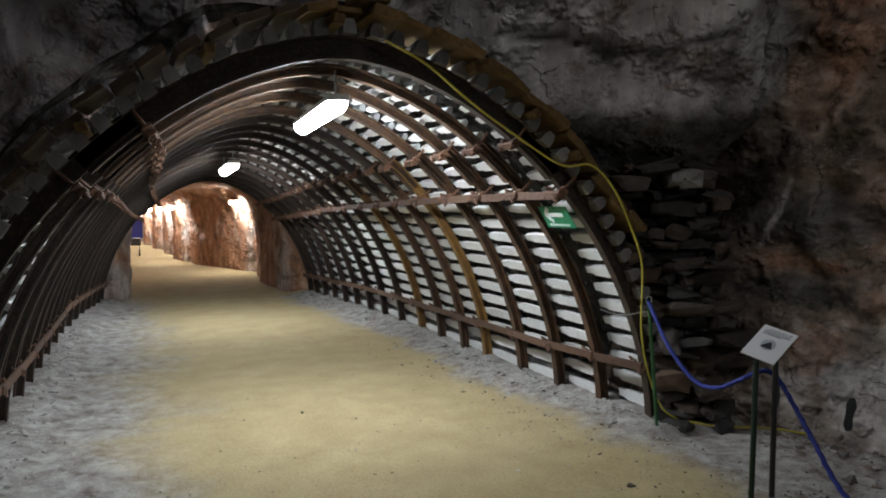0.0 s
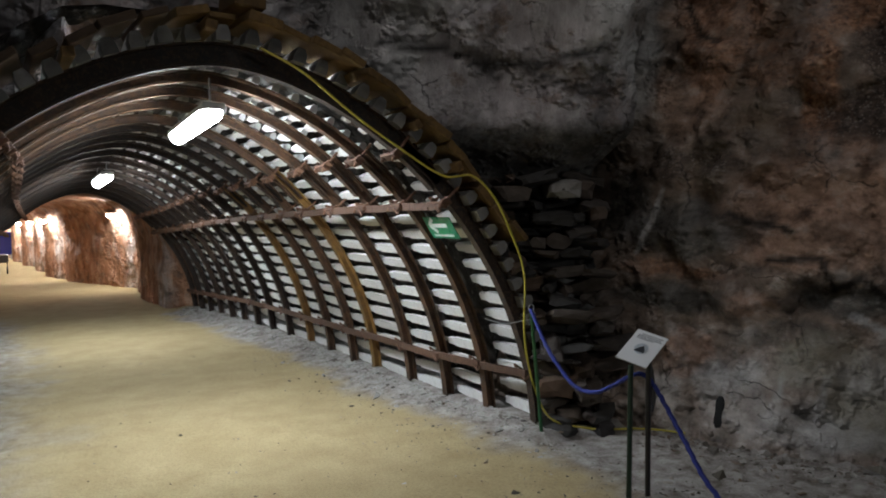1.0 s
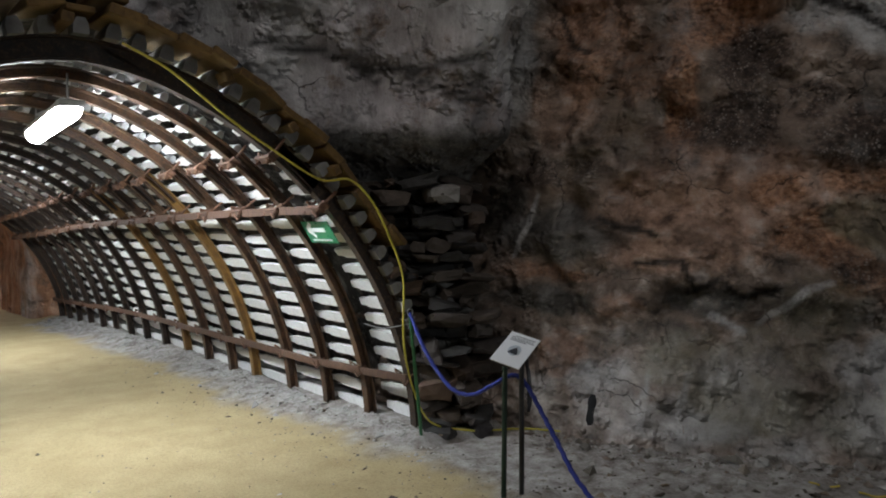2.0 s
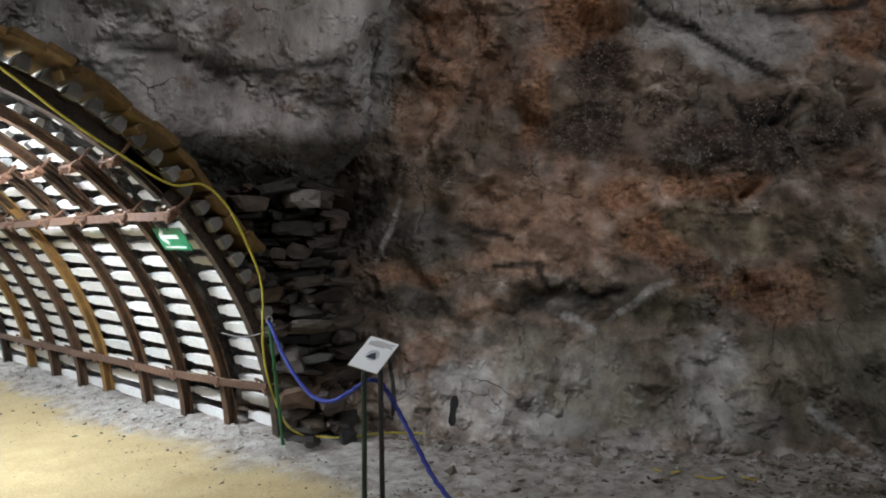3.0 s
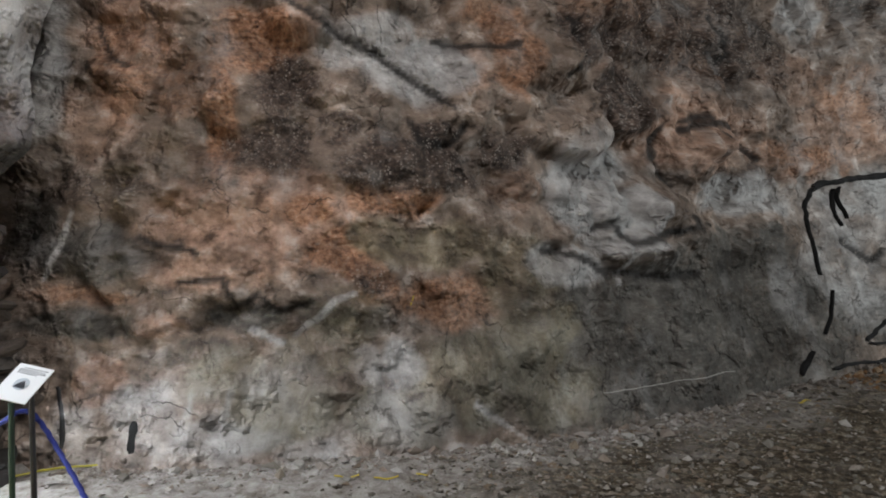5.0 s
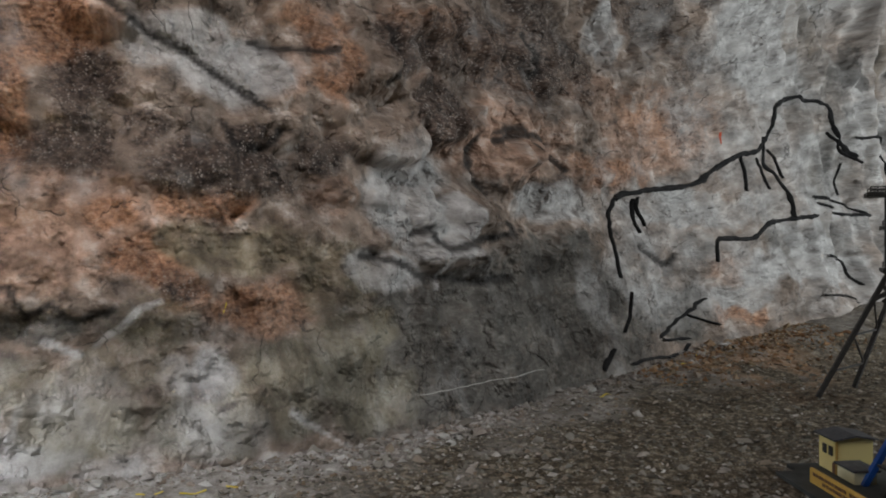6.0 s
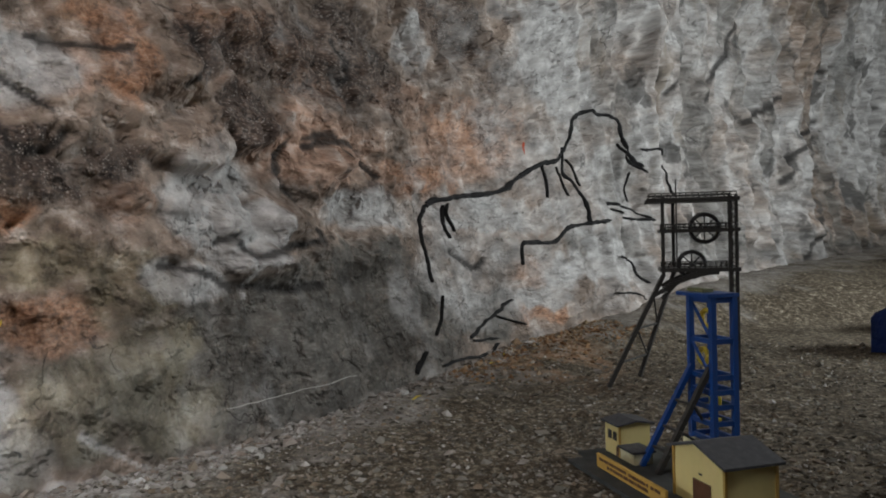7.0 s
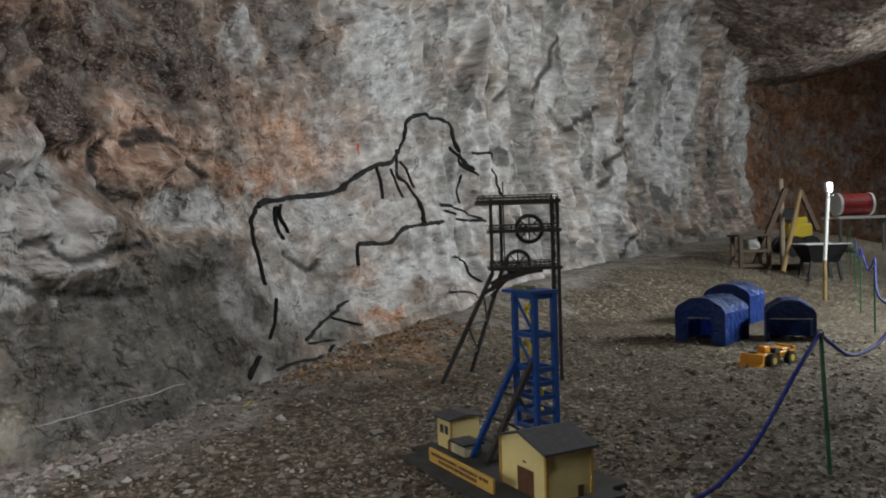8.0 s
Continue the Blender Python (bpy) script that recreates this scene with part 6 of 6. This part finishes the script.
crate = thing("timber_workbench", at_ground(13.9, -11.55, -106) @ Matrix.Diagonal((0.74, 0.74, 0.72, 1)), "open brown timber workbench frame on the gravel", "workbench")
for x in (-0.40, 0.40):
    for y in (-0.3, 0.3):
        part("post", beams(((x, y, -0.03), (x, y, 0.92)), w=0.10, h=0.10), TIMBER, crate)
for z in (0.07, 0.50):
    part("rail", beams(((-0.42, -0.3, z), (0.42, -0.3, z)), w=0.09, h=0.09), TIMBER, crate)
    part("rail", beams(((-0.42, 0.3, z), (0.42, 0.3, z)), w=0.09, h=0.09), TIMBER, crate)
part("tabletop", boxes(((0, 0, 0.95), (1.0, 0.8, 0.06)), bevel=0.01), TIMBER, crate, "worn tabletop")
part("sack", stone_mesh(0.4, 0.4, 0.3, 4), plain("grey_sack", (0.25, 0.24, 0.22), 0.9), crate).location = (0.05, 0, 0.70)

trestle = thing("timber_trestle", at_ground(13.75, -12.3, -106), "leaning brown mine props tied as a trestle", "mine props")
part("prop", beams(((-0.70, 0.0, 0.0), (0.05, 0.0, 1.75)), w=0.10, h=0.10), TIMBER, trestle, "dark leaning prop")
part("prop", rods(((-0.55, -1.1, 0.02), (0.42, 0.1, 1.7)), radius=0.05), wood("yellow_prop", (0.20, 0.13, 0.05), (0.30, 0.21, 0.09)), trestle, "yellow leaning prop")
part("prop", beams(((0.42, 0.1, 1.7), (0.78, 0.1, 0.85)), w=0.09, h=0.09), TIMBER, trestle, "dark leaning prop")
part("prop", rods(((0.06, 0.2, 0.0), (0.04, 0.2, 1.98)), radius=0.06), PALE_TIMBER, trestle, "pale upright prop")
for y, z in ((0.0, 0.06), (0.35, 0.06)):
    part("sill", beams(((-0.8, y, z), (0.55, y, z)), w=0.14, h=0.12), TIMBER, trestle, "reddish brown sill timber")

wagon = thing("mine_wagon", at_ground(12.75, -12.3, -106) @ Matrix.Diagonal((0.82, 0.82, 0.82, 1)), "black iron mine tub standing on legs", "mine wagon")
bm = bmesh.new()
lo = [bm.verts.new((x * 0.32, y * 0.28, 0.42)) for x, y in ((-1, -1), (1, -1), (1, 1), (-1, 1))]
hi = [bm.verts.new((x * 0.50, y * 0.42, 0.86)) for x, y in ((-1, -1), (1, -1), (1, 1), (-1, 1))]
for k in range(4):
    bm.faces.new((lo[k], lo[(k + 1) % 4], hi[(k + 1) % 4], hi[k]))
bm.faces.new(lo[::-1])
bmesh.ops.solidify(bm, geom=bm.faces[:], thickness=0.02)
part("tub", bm, BLACK, wagon)
part("rim", beams(((-0.56, -0.43, 0.87), (0.56, -0.43, 0.87)), ((-0.56, 0.43, 0.87), (0.56, 0.43, 0.87)), ((-0.53, -0.43, 0.87), (-0.53, 0.43, 0.87)), ((0.53, -0.43, 0.87), (0.53, 0.43, 0.87)), w=0.05, h=0.03), STEEL, wagon, "grey worn rim")
for x in (-0.40, 0.40):
    for y in (-0.25, 0.25):
        part("leg", beams(((x, y, -0.02), (x * 0.8, y, 0.5)), w=0.07, h=0.07), BLACK, wagon)

pole = thing("lamp_pole", at_ground(11.35, -11.1) @ Matrix.Diagonal((0.9, 0.9, 0.95, 1)), "white and yellow pole with a lit flood lamp on top", "lamp")
part("lower_pole", rods(((0.02, 0, -0.03), (0.0, 0, 0.75)), radius=0.038), wood("ochre_pole", (0.26, 0.18, 0.06), (0.36, 0.26, 0.10)), pole, "ochre lower part")
part("upper_pole", rods(((0.0, 0, 0.75), (-0.02, -0.1, 2.05)), radius=0.036), OFF_WHITE, pole, "white upper part")
part("bracket", beams(((-0.02, -0.1, 1.95), (-0.2, -0.05, 1.98)), w=0.02, h=0.02), STEEL, pole)
part("lamp_head", boxes(((-0.03, -0.1, 2.14), (0.11, 0.13, 0.2)), bevel=0.02), OFF_WHITE, pole, "white lamp housing")
part("lamp_glass", boxes(((-0.095, -0.075, 2.14), (0.012, 0.11, 0.16)), bevel=0.003), FLOOD_GLOW, pole, "glowing lamp glass")

tank = thing("tank", at_ground(17.2, -17.55, -106), "dark red tank with white ends on a white stand", "tank")
zt = 1.99 - ground_height(17.2, -17.55)
part("shell", rods(((-0.36, 0, zt), (0.46, 0, zt)), radius=0.30, sides=24), RED, tank, "dark red shell")
part("end_cap", rods(((-0.44, 0, zt), (-0.36, 0, zt)), radius=0.32, sides=24), OFF_WHITE, tank)
part("end_cap", rods(((0.46, 0, zt), (0.52, 0, zt)), radius=0.32, sides=24), OFF_WHITE, tank)
part("stand_top", boxes(((0.3, 0, zt - 0.37), (1.8, 0.9, 0.07))), OFF_WHITE, tank, "white stand top")
for x in (-0.5, 1.1):
    for y in (-0.35, 0.35):
        part("stand_leg", beams(((x, y, -0.03), (x, y, zt - 0.38)), w=0.06, h=0.06), STEEL, tank)

digger = thing("yellow_machine", at_ground(16.0, -14.6, -100), "small yellow and black machine by the far rock", "machine")
part("body", boxes(((0, 0, 0.62), (0.62, 0.5, 0.36)), ((0.05, 0, 0.86), (0.34, 0.4, 0.2)), bevel=0.04), BRIGHT_YELLOW, digger)
part("hood", boxes(((-0.30, 0, 1.02), (0.42, 0.45, 0.34)), bevel=0.04), BLACK, digger, "black hood")
for x in (-0.22, 0.22):
    for y in (-0.28, 0.28):
        part("wheel", rods(((x, y - 0.06, 0.24), (x, y + 0.06, 0.24)), radius=0.25, sides=16), RUBBER, digger)

panel = thing("blue_panel", pose(-0.1, 33.0, 0), "blue panel standing far down the drift", "panel")
part("sheet", boxes(((0, 0, 0.62), (0.8, 0.05, 0.85)), bevel=0.01), plain("panel_blue", (0.02, 0.03, 0.35), 0.5), panel)
for x in (-0.4, 0.4):
    part("foot", beams(((x, 0, -0.03), (x, 0, 0.75)), w=0.04, h=0.04), STEEL, panel)
trolley = thing("trolley", pose(-0.02, 24.5, 0), "small black trolley in the drift", "trolley")
part("tray", boxes(((0, 0, 0.42), (0.36, 0.5, 0.22)), bevel=0.02), BLACK, trolley)
for x in (-0.14, 0.14):
    for y in (-0.18, 0.18):
        part("wheel", rods(((x - 0.02, y, 0.09), (x + 0.02, y, 0.09)), radius=0.09, sides=12), RUBBER, trolley)
        part("stay", rods(((x, y, 0.09), (x, y, 0.34)), radius=0.012, sides=6), BLACK, trolley)


# ---- loose rock ----
FOOT_STONE = stone_material("foot_stone", [(0.10, 0.09, 0.08), (0.20, 0.185, 0.165), (0.30, 0.285, 0.27), (0.22, 0.165, 0.125)])
rng = random.Random(21)
SPOTS = [(wall_foot(rng.uniform(1.6, 8.6)), rng.uniform(-0.02, 0.75)) for k in range(46)]
for k, ((foot, n), off) in enumerate(SPOTS):
    size = rng.uniform(0.018, 0.05) * (1.5 - off)
    q = foot - n * (0.02 + off * 0.9)
    bm = stone_mesh(size * rng.uniform(1.1, 1.7), size * rng.uniform(0.8, 1.2), size * rng.uniform(0.5, 0.8), 40 + k)
    ob = finish("loose_rock", bm, FOOT_STONE if k % 4 else CHALK)
    ob.matrix_basis = pose(q.x, q.y, ground_height(q.x, q.y) + size * 0.18, rng.uniform(-20, 20), rng.uniform(-20, 20), rng.uniform(0, 360))
    tagged(ob, "broken piece of rock lying at the foot of the wall" if k % 4 else "whitish piece of salt lying at the foot of the wall", "rock", "loose rocks")


def scatter(name, count, place, size, mat, label, seed):
    """Many small angular pieces in one mesh."""
    rng = np.random.default_rng(seed)
    base = np.array([(1, 0, 0), (-1, 0, 0), (0, 1, 0), (0, -1, 0), (0, 0, 1), (0, 0, -1)], float)
    tris = [(0, 2, 4), (2, 1, 4), (1, 3, 4), (3, 0, 4), (2, 0, 5), (1, 2, 5), (3, 1, 5), (0, 3, 5)]
    verts, faces = [], []
    made = 0
    while made < count:
        x, y = place(rng)
        if x is None:
            continue
        r = size * float(np.exp(rng.normal(0, 0.5)))
        a = rng.uniform(0, 6.283)
        v = base * (1 + rng.uniform(-0.35, 0.35, (6, 3))) * (r, r * rng.uniform(0.5, 0.9), r * rng.uniform(0.3, 0.6))
        v = v + rng.uniform(-0.35, 0.35, (6, 3)) * r
        c, s = math.cos(a), math.sin(a)
        z = ground_height(x, y) + r * 0.12
        start = len(verts)
        verts += [(x + c * p[0] - s * p[1], y + s * p[0] + c * p[1], z + p[2]) for p in v]
        faces += [tuple(start + i for i in t) for t in tris]
        made += 1
    me = bpy.data.meshes.new(name)
    me.from_pydata(verts, [], faces)
    me.materials.append(mat)
    return tagged(new(name, me), label, "gravel", kind="stuff")


def gravel_place(rng):
    r = 3.4 + 7.5 * rng.random() ** 1.5
    a = rng.uniform(-0.95, 0.92)
    x, y = 0.3 + r * math.cos(a), -0.6 + r * math.sin(a)
    i = int(np.hypot(FOOT_XY[:, 0] - x, FOOT_XY[:, 1] - y).argmin())
    p, n = FINE[i], wall_foot(LENGTHS[i])[1]
    if (x - p.x) * n.x + (y - p.y) * n.y > 0.05 or sand_share(x, y) > 0.3 or x < 2.6 or (y > 1.5 and rng.random() < 0.85):
        return None, None
    return x, y


def rim_place(rng):
    y = rng.uniform(3.6, 12.5)
    half = np.interp(y, TUNNEL_Y, TUNNEL_HALF)
    return TUNNEL_X + (1 if rng.random() < 0.6 else -1) * (half - abs(rng.normal(0, 0.16))), y


def path_place(rng):
    x, y = rng.uniform(0.0, 3.3), rng.uniform(2.4, 9.0)
    return (x, y) if rng.random() < 0.06 + 0.94 * smooth01((x - 1.9) / 0.9) else (None, None)


scatter("gravel", 22000, gravel_place, 0.012, PEBBLE, "brown and grey loose gravel by the rock wall", 1)
scatter("salt_crumbs", 2600, rim_place, 0.013, CHALK, "white salt crumbs along the feet of the arches", 2)
scatter("path_grit", 1800, path_place, 0.006, PEBBLE, "dark grit on the sand path", 3)


def foot_place(rng):
    s = 1.4 + 8.4 * rng.random()
    p, n = wall_foot(s)
    q = p - n * (abs(rng.normal(0, 0.20)) - 0.10)
    thick = 0.35 + 0.65 * smooth01(1.3 - abs(s - 5.0) / 1.2)
    return (q.x, q.y) if rng.random() < thick and sand_share(q.x, q.y) < 0.3 else (None, None)


scatter("foot_rubble", 1500, foot_place, 0.021, RUBBLE, "pale broken salt rubble along the foot of the rock", 4)
scatter("foot_gravel", 5000, foot_place, 0.010, RUBBLE, "fine pale salt gravel along the foot of the rock", 5)
RUSTY_GRAVEL = stone_material("rusty_rubble", [(0.12, 0.06, 0.03), (0.26, 0.14, 0.065), (0.36, 0.22, 0.12), (0.30, 0.24, 0.17), (0.20, 0.13, 0.06)], True)


def rusty_place(rng):
    s = rng.uniform(7.9, 11.6)
    p, n = wall_foot(s)
    q = p - n * abs(rng.normal(0.25, 0.35))
    return q.x, q.y


scatter("rusty_rubble", 1500, rusty_place, 0.019, RUSTY_GRAVEL, "orange-brown broken rock along the foot of the drawing wall", 7)
scatter("broken_rock", 6000, gravel_place, 0.0145, BROKEN_ROCK, "brown and pale broken rock fragments on the gravel", 6)
